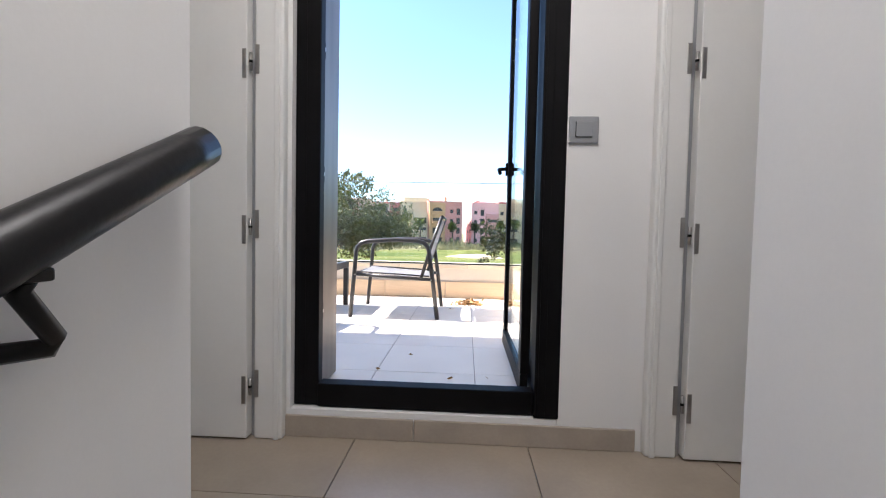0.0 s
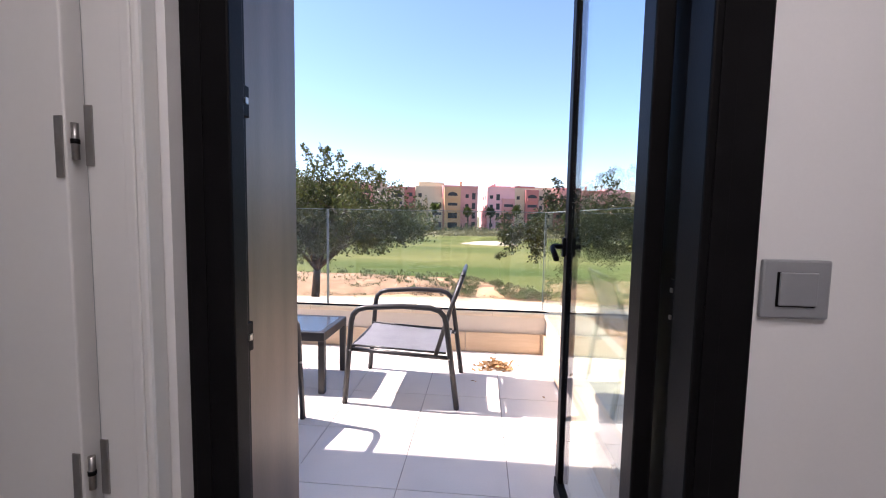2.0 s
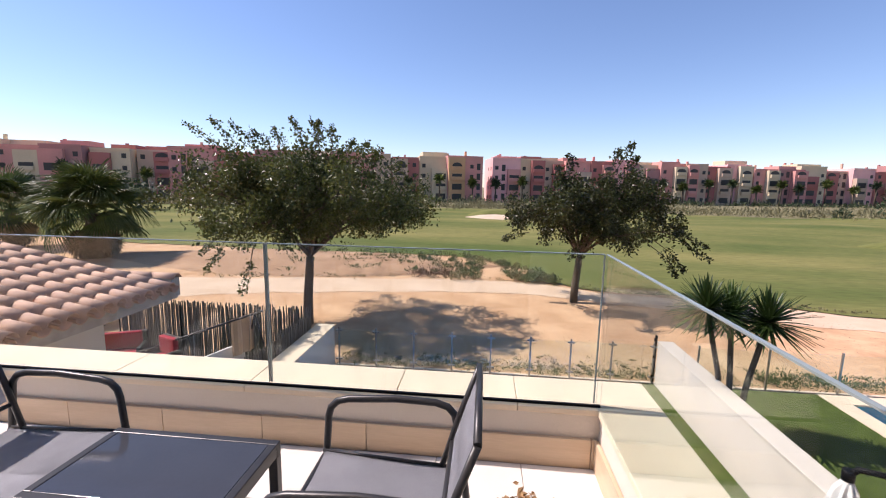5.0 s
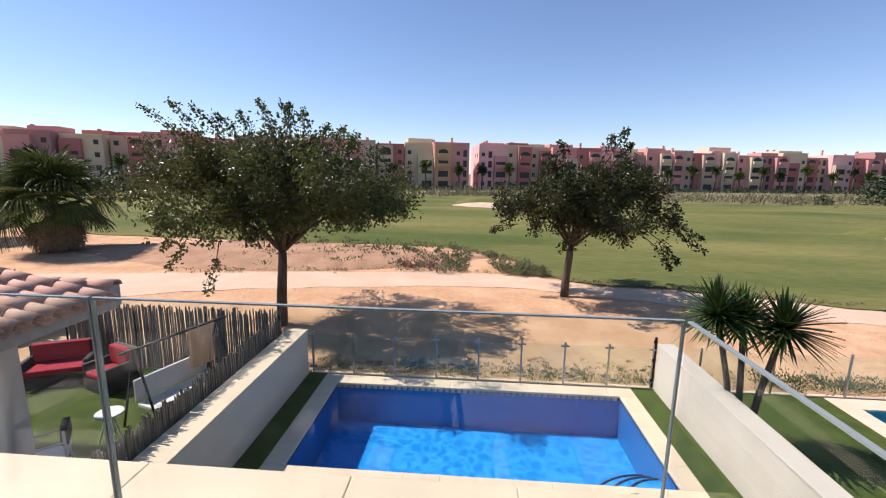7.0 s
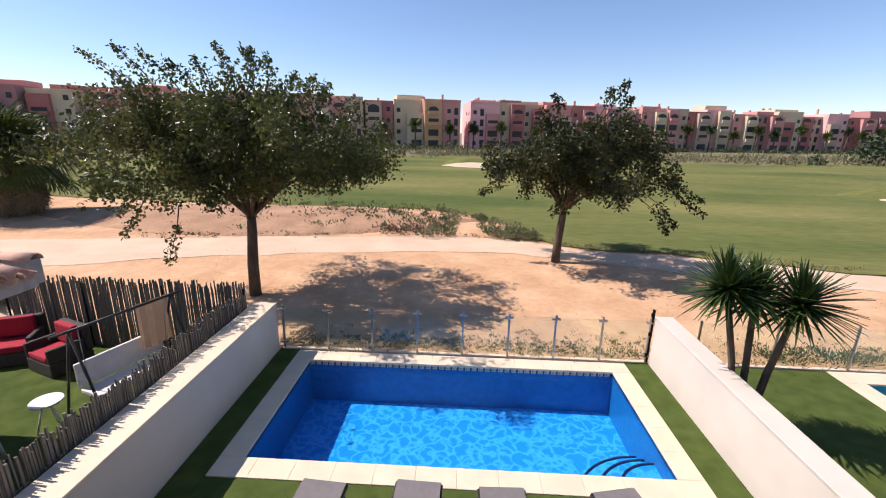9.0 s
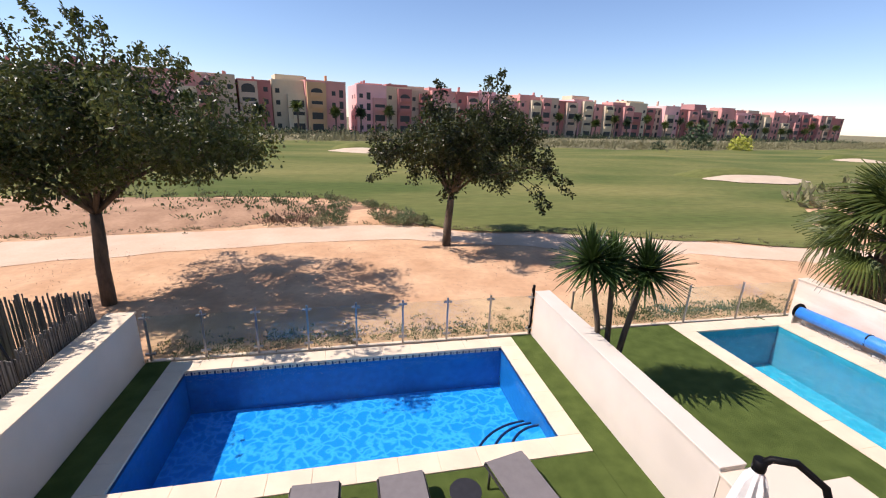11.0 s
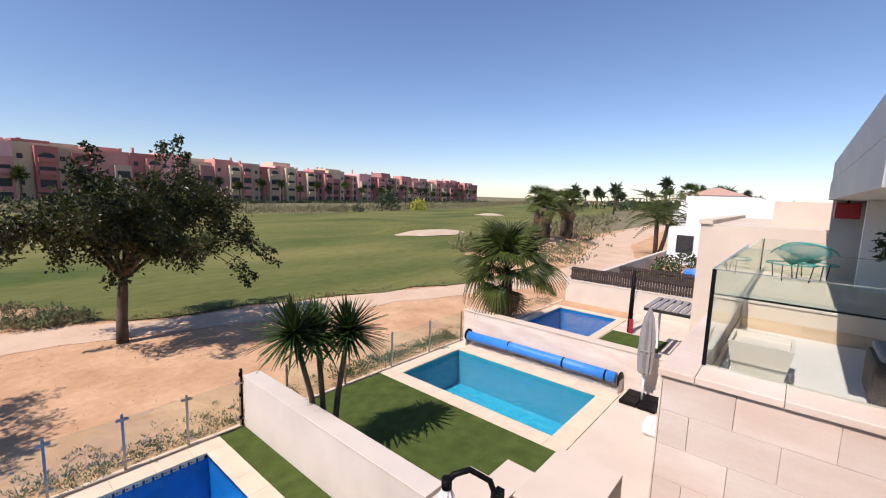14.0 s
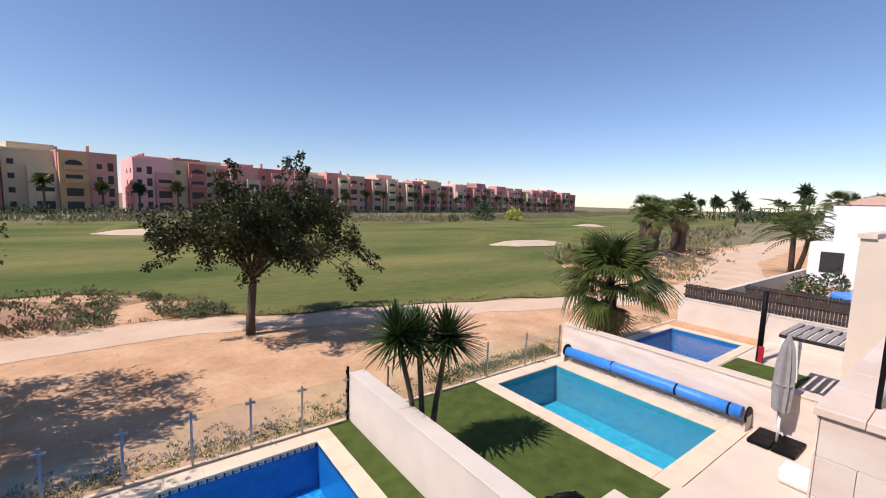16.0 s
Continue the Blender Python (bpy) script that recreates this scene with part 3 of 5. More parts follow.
for matname in ("palmleaf", "deadleaf", "yellowleaf"):
    FAN_ME[matname] = [mesh("frond", v, f, M[matname]) for v, f in FANS]

def fan_palm(at, trunk_h, trunk_r, reach, n, seed, label, dead=0, yellow=0):
    rs = random.Random(seed)
    t = thing("fan_palm", label, "palm tree", at=at)
    bm = T([(0, 0, -0.1), (0.05, 0, trunk_h * 0.5), (0, 0, trunk_h)], trunk_r, 10, trunk_r * 0.85)
    for k in range(int(trunk_h / 0.12)):
        a = k * 2.4
        z = 0.1 + k * 0.12
        tube(bm, [(math.cos(a) * trunk_r * 0.8, math.sin(a) * trunk_r * 0.8, z), (math.cos(a) * trunk_r * 1.35, math.sin(a) * trunk_r * 1.35, z + 0.16)], 0.05, 4, 0.02)
    part("trunk", bm, "bark", t)
    for k in range(n + dead):
        a = k * 2.39996 + rs.uniform(-0.2, 0.2)
        dry = k >= n
        el = math.radians(rs.uniform(-80, -52) if dry else 88 - 108 * (k / n) ** 1.2 + rs.uniform(-9, 9))
        stalk = reach * (0.3 if dry else rs.uniform(0.42, 0.55))
        fr = reach * rs.uniform(0.5, 0.62)
        d = Vector((math.cos(a) * math.cos(el), math.sin(a) * math.cos(el), math.sin(el)))
        s = Vector((0, 0, trunk_h - (0.25 if dry else 0.0)))
        e = s + d * stalk
        matname = "deadleaf" if dry else ("yellowleaf" if n - yellow <= k else "palmleaf")
        stem = part("stalk", T([s, s.lerp(e, 0.5) + Vector((0, 0, 0.03)), e], 0.022, 5, 0.014), "deadleaf" if dry else "palmleaf", t)
        f = part("frond", FAN_ME[matname][k % 3], None, t)
        f.matrix_basis = Matrix.LocRotScale(e, Euler((rs.uniform(-0.4, 0.4), -el + 0.1, a)), (fr, fr, fr))
    return t

fan_palm((-23.5, 24.1, G), 2.7, 0.5, 3.1, 64, 1, "bushy fan palm with a skirt of dead fronds", dead=34)
fan_palm((13.75, 10.2, G), 2.35, 0.22, 1.9, 40, 2, "fan palm with some yellowing and dead fronds beside a pool", dead=8, yellow=1)
fan_palm((-32, 26.5, G), 2.6, 0.45, 2.8, 34, 5, "bushy fan palm beside the fairway", dead=12)
for px, py, ph, s in ((38.5, 21.5, 4.0, 3), (41.5, 22.6, 4.4, 4), (44.0, 21.2, 4.3, 6), (46.5, 23.0, 4.5, 7), (47.5, 27.0, 4.9, 8)):
    fan_palm((px, py, G + 0.5), ph - 0.5, 0.38, 1.7, 22, s, "fan palm on a sandy mound beside the track", dead=10)
fan_palm((62, 13.5, G), 6.0, 0.2, 1.6, 18, 9, "tall slender fan palm among distant gardens")

def feather_frond(seed, length):
    rs = np.random.RandomState(seed)
    vs, fs = [], []
    pts = [Vector((length * q, 0, length * (0.42 * q - 0.85 * q * q))) for q in np.linspace(0, 1, 9)]
    for i in range(1, 9):
        for side in (-1, 1):
            for h in (0.0, 0.5):
                p = pts[i - 1].lerp(pts[i], h)
                L = length * 0.26 * math.sin(math.pi * (0.15 + 0.8 * (i - 1 + h) / 8))
                k = len(vs)
                d = Vector((0.45, side * 0.8, -0.5)).normalized() * L
                vs += [p, p + d * 0.5 + Vector((0.05, 0, 0.03)), p + d, p + d * 0.5 - Vector((0.05, 0, -0.03))]
                fs += [(k, k + 1, k + 2, k + 3)]
    return vs, fs, pts

def feather_palm(at, trunks, label):
    t = thing("feather_palm", label, "palm tree", at=at)
    v, f, pts = feather_frond(1, 3.0)
    me = mesh("frond", v, f, M["palmleaf"])
    for dx, dy, h in trunks:
        part("trunk", T([(dx * 0.3, dy * 0.3, 0), (dx * 0.8, dy * 0.8, h * 0.6), (dx, dy, h)], 0.2, 8, 0.14), "bark", t)
        for k in range(16):
            fr = part("frond", me, None, t)
            a = k * 2.4
            fr.matrix_basis = Matrix.LocRotScale((dx, dy, h), Euler((0, -0.9 + 1.1 * k / 16, a)), None)
    return t
feather_palm((42.5, 12.2, G), ((-0.6, 0, 3.6), (0.8, 0.3, 4.6), (0, -0.8, 3.0)), "clump of drooping feather palms in a distant garden")

def yucca(at, label):
    t = thing("yucca", label, "plant", at=at)
    rs = random.Random(8)
    vs, fs = [], []
    for k in range(210):
        a, el = k * 2.39996, math.radians(88 - 122 * (k / 210) ** 0.9)
        L = 0.76 * rs.uniform(0.8, 1.1)
        d = Vector((math.cos(a) * math.cos(el), math.sin(a) * math.cos(el), math.sin(el)))
        side = d.cross(Vector((0, 0, 1))).normalized() * 0.024
        b = len(vs)
        for q, w in ((0, 0.6), (0.35, 1), (0.75, 0.7), (1, 0.05)):
            p = d * L * q + Vector((0, 0, -0.09 * q * q))
            vs += [p - side * w, p + Vector((0, 0, -0.008)), p + side * w]
        for j in range(3):
            c = b + 3 * j
            fs += [(c, c + 1, c + 4, c + 3), (c + 1, c + 2, c + 5, c + 4)]
    head = mesh("leaf_rosette", vs, fs, M["yuccaleaf"])
    for bx, by, tx, ty, tz in ((0.02, 0.12, -0.6, -0.05, 2.55), (0.06, 0.0, -0.12, 0.0, 2.42), (0.1, -0.12, 0.42, -0.2, 2.4)):
        part("stem", T([(bx, by, -0.05), (bx * 0.5 + tx * 0.4, by * 0.5 + ty * 0.5, tz * 0.5), (tx, ty, tz)], 0.062, 8, 0.045), "bark", t)
        h = part("leaf_rosette", head, None, t)
        h.location, h.rotation_euler = (tx, ty, tz), (0.1 * bx, 0.1, rs.uniform(0, 3))
    return t
yucca((5.3, 8.9, G), "three-stemmed spiky yucca in artificial lawn")

def bush(at, r, h, n, material, seed, label, name="bush"):
    rs = np.random.RandomState(seed)
    p = rs.normal(size=(n, 3))
    p /= np.linalg.norm(p, axis=1)[:, None]
    p *= rs.uniform(0.55, 1.05, (n, 1))
    p[:, 2] = np.abs(p[:, 2])
    p = p * np.array([r, r, h]) + np.array(at)
    d = rs.normal(size=(n, 3)) + np.array([0, 0, 0.5])
    return tagged(part(name, mesh(name, *leaves(p, d, max(0.1, r * 0.28), rs, 0.5), M[material])), label, "bush")

def scatter(name, n, size, per, material, fn, seed, label):
    """Many low tufts, each a spray of narrow leaves, in one sheet of stuff."""
    rs = np.random.RandomState(seed)
    pts, dirs = [], []
    for _ in range(n):
        x, y, z, s = fn(rs)
        for _ in range(per):
            o = rs.normal(size=3)
            pts.append((x + o[0] * s * 0.5, y + o[1] * s * 0.5, z + abs(o[2]) * s * 0.3))
            dirs.append((o[0], o[1], 1.0 + abs(o[2])))
    return tagged(part(name, mesh(name, *leaves(pts, dirs, size, rs, 0.4), M[material])), label, "plants", kind="stuff")

def along(x0, x1, f, spread, s0, s1, z=G):
    def fn(rs):
        x = rs.uniform(x0, x1)
        return x, f(x) + rs.normal() * spread, z, rs.uniform(s0, s1)
    return fn
scatter("scrub", 1100, 0.6, 26, "scrub", along(-110, 300, lambda x: golf_far(x) + 8, 5, 1.5, 3.0), 1, "dry grey-green scrub along the fairway's far edge")
scatter("scrub", 520, 0.7, 26, "darkbush", along(-160, 250, lambda x: lerp(x, LX, LY) - 7, 2, 1.2, 2.4), 2, "dark hedge in front of the apartment row")
scatter("scrub", 150, 0.9, 14, "scrub", along(30, 110, lambda x: golf_near(x) - 1, 2, 0.5, 1.2), 3, "dry scrub beside the track")
scatter("weeds", 200, 0.055, 14, "shrub", along(-3.4, 4.7, lambda x: 11.35, 0.14, 0.05, 0.16), 4, "low weeds along the garden fence")
scatter("weeds", 420, 0.06, 14, "scrub", along(-3.4, 20, lambda x: 11.6, 0.3, 0.05, 0.16), 5, "dry weeds along the garden fence")
scatter("weeds", 110, 0.08, 20, "shrub", along(7.5, 12.3, lambda x: 11.5, 0.2, 0.1, 0.3), 6, "low weeds along the garden fence")
rsb = random.Random(3)
for k in range(46):
    bx = rsb.uniform(-1.8, 4.0)
    bush((bx, rsb.uniform(21.8, lerp(bx, GX, GY) - 0.4), G + 0.1), rsb.uniform(0.16, 0.5), rsb.uniform(0.2, 0.45), 150, rsb.choice(["shrub", "scrub"]), k, "small grey-green shrub on bare earth")
for bx, by, r, h, m in ((78, 88, 3.2, 5.8, "darkbush"), (86, 84, 2.6, 3.4, "yellowflower"), (-62, 62, 2.6, 4.5, "shrub"), (-50, 58, 2.4, 5, "darkbush"), (-43, 64, 2.2, 4, "shrub"), (62, 80, 1.5, 1.8, "darkbush")):
    bush((bx, by, G + 0.3), r, h, 420, m, int(bx + 200), "rounded leafy bush on scrubland")
bush((-13.2, 12.5, G), 1.3, 1.6, 700, "shrub", 77, "clipped green hedge in a neighbouring garden", "hedge")
for k in range(44):                        # slim palms before the apartment row
    rx_ = -120 + k * 8.3 + rsb.uniform(-2, 2)
    y_ = lerp(rx_, LX, LY) - 4
    h_ = rsb.uniform(4.5, 8)
    t = thing("street_palm", "slim fan palm in front of the apartment row", "palm tree", "distant palms", at=(rx_, y_, G))
    part("trunk", T([(0, 0, 0), (0.1, 0, h_ / 2), (0, 0, h_)], 0.28, 6, 0.2), "bark", t)
    rs = np.random.RandomState(k)
    p = rs.normal(size=(150, 3)) * 0.15
    p[:, 2] += h_
    part("crown", mesh("crown", *leaves(p, rs.normal(size=(150, 3)) + np.array([0, 0, 0.1]), 1.7, rs, 0.16), M["palmleaf" if k % 3 else "darkbush"]), None, t)
for k in range(26):                        # palms and trees on the skyline to the east
    d_ = rsb.uniform(150, 300)
    a_ = radians(rsb.uniform(3, 24))
    h_ = rsb.uniform(6, 11)
    t = thing("street_palm", "tall palm on the far skyline", "palm tree", "distant palms", at=(d_ * math.cos(a_), d_ * math.sin(a_), G))
    part("trunk", T([(0, 0, 0), (0.1, 0, h_ / 2), (0, 0, h_)], 0.3, 6, 0.2), "bark", t)
    rs = np.random.RandomState(k + 99)
    p = rs.normal(size=(120, 3)) * 0.3
    p[:, 2] += h_
    part("crown", mesh("crown", *leaves(p, rs.normal(size=(120, 3)) + np.array([0, 0, 0.1]), 2.4, rs, 0.2), M["darkbush"]), None, t)
scatter("treeline", 260, 2.6, 14, "darkbush", along(190, 420, lambda x: 40 + (x - 190) * 0.3, 18, 3, 6), 9, "dark line of distant trees on the skyline")
scatter("rubble", 60, 0.14, 14, "rock", along(-3.2, -0.6, lambda x: 22.8, 0.5, 0.3, 0.6), 10, "brown rubble and dead twigs on the mound")
scatter("stones", 1700, 0.035, 2, "rock", lambda rs: (rs.uniform(-9, 14), rs.uniform(11.4, 19), G - 0.028, rs.uniform(0.03, 0.2)), 14, "scattered small stones on sandy earth")
scatter("dry_tufts", 240, 0.09, 10, "scrub", along(-14, 24, lambda x: lerp(x, PX, PF) + 0.35, 0.22, 0.06, 0.2), 15, "dry grass tufts along the gravel track")
scatter("dry_tufts", 160, 0.16, 14, "shrub", along(-12, 0, lambda x: 25.5, 1.9, 0.12, 0.4, G + 0.3), 16, "low grey-green tufts on the bare mound")
scatter("dry_tufts", 260, 0.3, 12, "scrub", along(28, 60, lambda x: lerp(x, PX, PF) + 2.5, 1.6, 0.2, 0.7, G + 0.3), 17, "dry tufts on the sandy mound beside the track")

# ---- gardens, walls and pools ----
def wall(name, x0, x1, y0, y1, z0, z1, material, label, cap=None, over=0.02):
    w = thing(name, label, "wall", kind="structure")
    part("wall_body", B(x0, x1, y0, y1, z0, z1 - (0.04 if cap else 0)), material, w)
    if cap:
        part("wall_cap", B(x0 - over, x1 + over, y0, y1 + over, z1 - 0.038, z1, 0.008), cap, w)
    return w

def pool(name, x0, x1, y0, y1, cop, depth, floor, side, label, border=None, steps=True, cm="coping"):
    p = thing(name, label, "pool", kind="structure")
    zt = G + 0.0
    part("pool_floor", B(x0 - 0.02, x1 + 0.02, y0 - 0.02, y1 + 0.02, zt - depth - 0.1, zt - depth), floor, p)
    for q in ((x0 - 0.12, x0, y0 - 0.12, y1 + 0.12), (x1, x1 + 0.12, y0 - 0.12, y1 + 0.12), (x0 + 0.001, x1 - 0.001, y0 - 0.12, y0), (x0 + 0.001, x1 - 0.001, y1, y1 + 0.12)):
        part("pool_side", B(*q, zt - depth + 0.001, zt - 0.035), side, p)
    part("water_surface", mesh("water_surface", [(x0 + 0.002, y0 + 0.002, zt - 0.11), (x1 - 0.002, y0 + 0.002, zt - 0.11), (x1 - 0.002, y1 - 0.002, zt - 0.11), (x0 + 0.002, y1 - 0.002, zt - 0.11)], [(0, 1, 2, 3)], M["water"]), None, p)
    for s0, s1, along_x in ((y0 - cop, y0 + 0.02, True), (y1 - 0.02, y1 + cop, True), (x0 - cop, x0 + 0.02, False), (x1 - 0.02, x1 + cop, False)):
        a, b = (x0 - cop, x1 + cop) if along_x else (y0 + 0.022, y1 - 0.022)
        n = max(2, round((b - a) / 0.62))
        for k in range(n):
            u0, u1 = a + (b - a) * k / n + 0.0012, a + (b - a) * (k + 1) / n - 0.0012
            part("coping_stone", B(u0, u1, s0, s1, zt - 0.034, zt + 0.01, 0.006) if along_x else B(s0, s1, u0, u1, zt - 0.034, zt + 0.01, 0.006), cm, p)
    if border:
        bm = bmesh.new()
        bm2 = bmesh.new()
        for k in range(int((x1 - x0) / 0.14)):
            u = x0 + 0.01 + 0.14 * k
            for a, b, c, d in ((0, 0.1, 0.0, 0.016), (0, 0.016, 0.018, 0.066), (0.018, 0.1, 0.05, 0.066), (0.084, 0.1, 0.018, 0.048), (0.04, 0.082, 0.026, 0.04)):
                box(bm, u + a, u + b, y1 - 0.008, y1 - 0.002, zt - 0.108 + c, zt - 0.108 + d)
        part("key_border", bm, "coping", p, "Greek key border tiles")
        part("border_band", B(x0, x1, y1 - 0.0016, y1 - 0.0002, zt - 0.11, zt - 0.036), "darktile", p)
        part("border_band", B(x1 - 0.006, x1 - 0.0002, y0, y1 - 0.01, zt - 0.108, zt - 0.036), border, p)
        part("border_band", B(x0 + 0.0002, x0 + 0.006, y0, y1 - 0.01, zt - 0.108, zt - 0.036), border, p)
    if steps:
        for k, r in enumerate((1.35, 1.05, 0.75)):
            bm = bmesh.new()
            n = 14
            top = zt - depth + 0.2 * (k + 1)
            ring = [(x1 - 0.001, y0 + 0.001)] + [(x1 - 0.001 - r * math.cos(a), y0 + 0.001 + r * math.sin(a)) for a in [math.pi / 2 * i / n for i in range(n + 1)]]
            tv = [bm.verts.new((x, y, top)) for x, y in ring]
            bv = [bm.verts.new((x, y, top - 0.2)) for x, y in ring]
            bm.faces.new(tv)
            for i in range(len(ring)):
                bm.faces.new((tv[i], bv[i], bv[(i + 1) % len(ring)], tv[(i + 1) % len(ring)]))
            st = part("pool_step", bm, floor, p)
            part("step_edge", T([(x1 - 0.01 - r * math.cos(a), y0 + 0.01 + r * math.sin(a), top) for a in [math.pi / 2 * i / n for i in range(n + 1)]], 0.025, 5), "darktile", st)
    return p

pool("swimming_pool", -2.62, 3.86, 7.68, 10.55, 0.36, 1.0, "poolblue", "poolwall", "bright blue tiled pool with painted caustics and cream stone coping", border="darktile")
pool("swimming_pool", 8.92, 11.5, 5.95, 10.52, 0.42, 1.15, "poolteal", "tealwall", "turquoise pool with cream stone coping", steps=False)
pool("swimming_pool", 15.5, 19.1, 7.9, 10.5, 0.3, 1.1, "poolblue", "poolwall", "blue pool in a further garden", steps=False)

def turf(name, x0, x1, y0, y1, label):
    structure(name, B(x0, x1, y0, y1, G - 0.028, G - 0.004), "turf", label, "lawn")
turf("lawn_strip", 4.23, 4.745, 3.2, 10.98, "green artificial turf strip beside a pool")
turf("lawn_strip", -3.44, -2.99, 3.2, 10.98, "green artificial turf strip beside a pool")
turf("lawn", -2.985, 4.225, 3.9, 7.31, "green artificial lawn with sun loungers")
turf("lawn", 5.1, 8.49, 5.6, 10.95, "green artificial lawn around a yucca")
turf("lawn", -9.5, -4.0, 3.0, 10.9, "green artificial lawn of a neighbouring garden")
turf("lawn", 14.6, 17.4, 5.6, 7.55, "small artificial lawn beside a pool")
turf("lawn", 23.5, 32, 4.0, 10.0, "green lawn in a distant garden")
structure("paving", B(5.1, 12.3, 3.0, 5.52, G - 0.028, G - 0.006), "cream", "cream paved patio beside a pool", "patio")
structure("paving", B(11.925, 12.3, 5.53, 10.95, G - 0.028, G - 0.008), "cream", "cream paved strip beside a pool", "patio")
structure("paving", B(12.63, 20.59, 3.0, 7.59, G - 0.0295, G - 0.012), "cream", "cream paved patio", "patio")
wall("wall_divider", 4.75, 5.08, 5.75, 10.95, G - 0.05, -2.18, "render", "low white rendered wall between two gardens", "render")
wall("wall_divider", -3.9, -3.45, 3.3, 10.95, G - 0.05, -2.18, "render", "low white rendered wall between two gardens", "coping")
wall("wall_divider", 12.3, 12.62, 3.4, 10.95, G - 0.05, -2.2, "pinkstone", "low pale stone wall between two gardens", "cream")
wall("wall_divider", 20.6, 20.9, 4.6, 10.95, G - 0.05, -2.25, "render", "white rendered garden wall", "render")
wall("wall_divider", 23.3, 23.6, 3.0, 10.95, G - 0.05, -2.3, "render", "white rendered garden wall", "render")
# stepped pieces of the dividing wall by the house
for x0, x1, y0, y1, top in ((4.75, 5.7, 5.0, 5.74, -2.25), (5.72, 6.35, 4.8, 5.5, -2.35), (5.3, 6.6, 3.9, 4.78, -1.95)):
    wall("wall_stepped", x0, x1, y0, y1, G - 0.05, top, "cream", "stepped cream garden wall beside the house", "cream")
wall("wall_stepped", 12.31, 12.6, 3.2, 3.39, G - 0.05, -1.5, "pinkstone", "stepped pale stone wall", "cream")

def glass_fence(x0, x1, y, n, clamps, label):
    f = thing("glass_fence", label, "fence", kind="structure")
    for k in range(n + 1):
        x = x0 + (x1 - x0) * k / n
        p = part("post", B(x - 0.02, x + 0.02, y - 0.02, y + 0.02, G - 0.05, G + 1.04, 0.004), "steel", f)
        if clamps:
            c = part("clamp", B(x - 0.09, x + 0.09, y - 0.032, y + 0.03, G + 0.93, G + 0.965, 0.004), "steel", p)
            part("clamp", B(x - 0.09, x + 0.09, y - 0.032, y + 0.03, G + 0.14, G + 0.175, 0.004), "steel", p)
        if k < n:
            g = part("glass_pane", B(x + 0.03, x + (x1 - x0) / n - 0.03, y - 0.005, y + 0.005, G + 0.06, G + 0.98), "glass", f)
    return f
glass_fence(-3.35, 4.70, 11.02, 8, True, "clear glass fence panels between steel posts")
glass_fence(5.75, 12.25, 11.02, 4, False, "clear glass fence panels between slim steel posts")
structure("kerb", B(-3.44, 20.58, 10.985, 11.09, G - 0.05, G + 0.006), "coping", "cream kerb under the glass fence", "kerb")
gate_post = part("gate_post", B(4.70, 4.745, 10.99, 11.04, G, -2.05, 0.004), "black")
tagged(gate_post, "black metal gate post at the wall's end", "post")
for z in (-3.1, -2.6, -2.15):
    part("hinge", B(4.66, 4.71, 10.97, 10.988, z - 0.04, z + 0.04), "black", gate_post)

# ---- sun loungers and umbrella below the terrace ----
def sun_lounger(x, y, turn):
    l = thing("sun_lounger", "grey mesh sun lounger on artificial lawn", "sun lounger", "loungers by the pool", at=(x, y, G), turn=turn)
    for sx in (-0.3, 0.3):
        part("side_rail", T([(sx, 0, 0.3), (sx, -1.2, 0.3), (sx, -1.95, 0.62)], 0.02, 6), "chairframe", l)
        for yy in (-0.12, -1.2):
            part("leg", T([(sx, yy, 0.002), (sx, yy, 0.29)], 0.017, 6), "chairframe", l)
    bm = bmesh.new()
    prof = [(0.06, 0.22), (0.04, 0.3), (0.0, 0.335), (-0.12, 0.345), (-0.6, 0.33), (-1.2, 0.33), (-1.6, 0.5), (-1.98, 0.66)]
    rows = [[bm.verts.new((sx, yy, z + (0.012 if top else 0))) for yy, z in prof] for sx, top in ((-0.29, 1), (0.29, 1), (0.29, 0), (-0.29, 0))]
    for a, b in ((0, 1), (1, 2), (2, 3), (3, 0)):
        for k in range(len(prof) - 1):
            f = bm.faces.new((rows[a][k], rows[b][k], rows[b][k + 1], rows[a][k + 1]))
    part("mattress", bm, "lounger", l)
    return l
for x, y, a in ((-1.12, 7.0, -4), (0.12, 7.08, -2), (1.2, 7.05, 2), (2.66, 7.1, 12)):
    sun_lounger(x, y, a)
t = thing("side_table", "small dark round side table between loungers", "table", at=(1.95, 6.55, G))
part("tabletop", T([(0, 0, 0.42), (0, 0, 0.45)], 0.2, 20), "chairframe", t)
part("leg", T([(0, 0, 0.0), (0, 0, 0.42)], 0.03, 8), "chairframe", t)

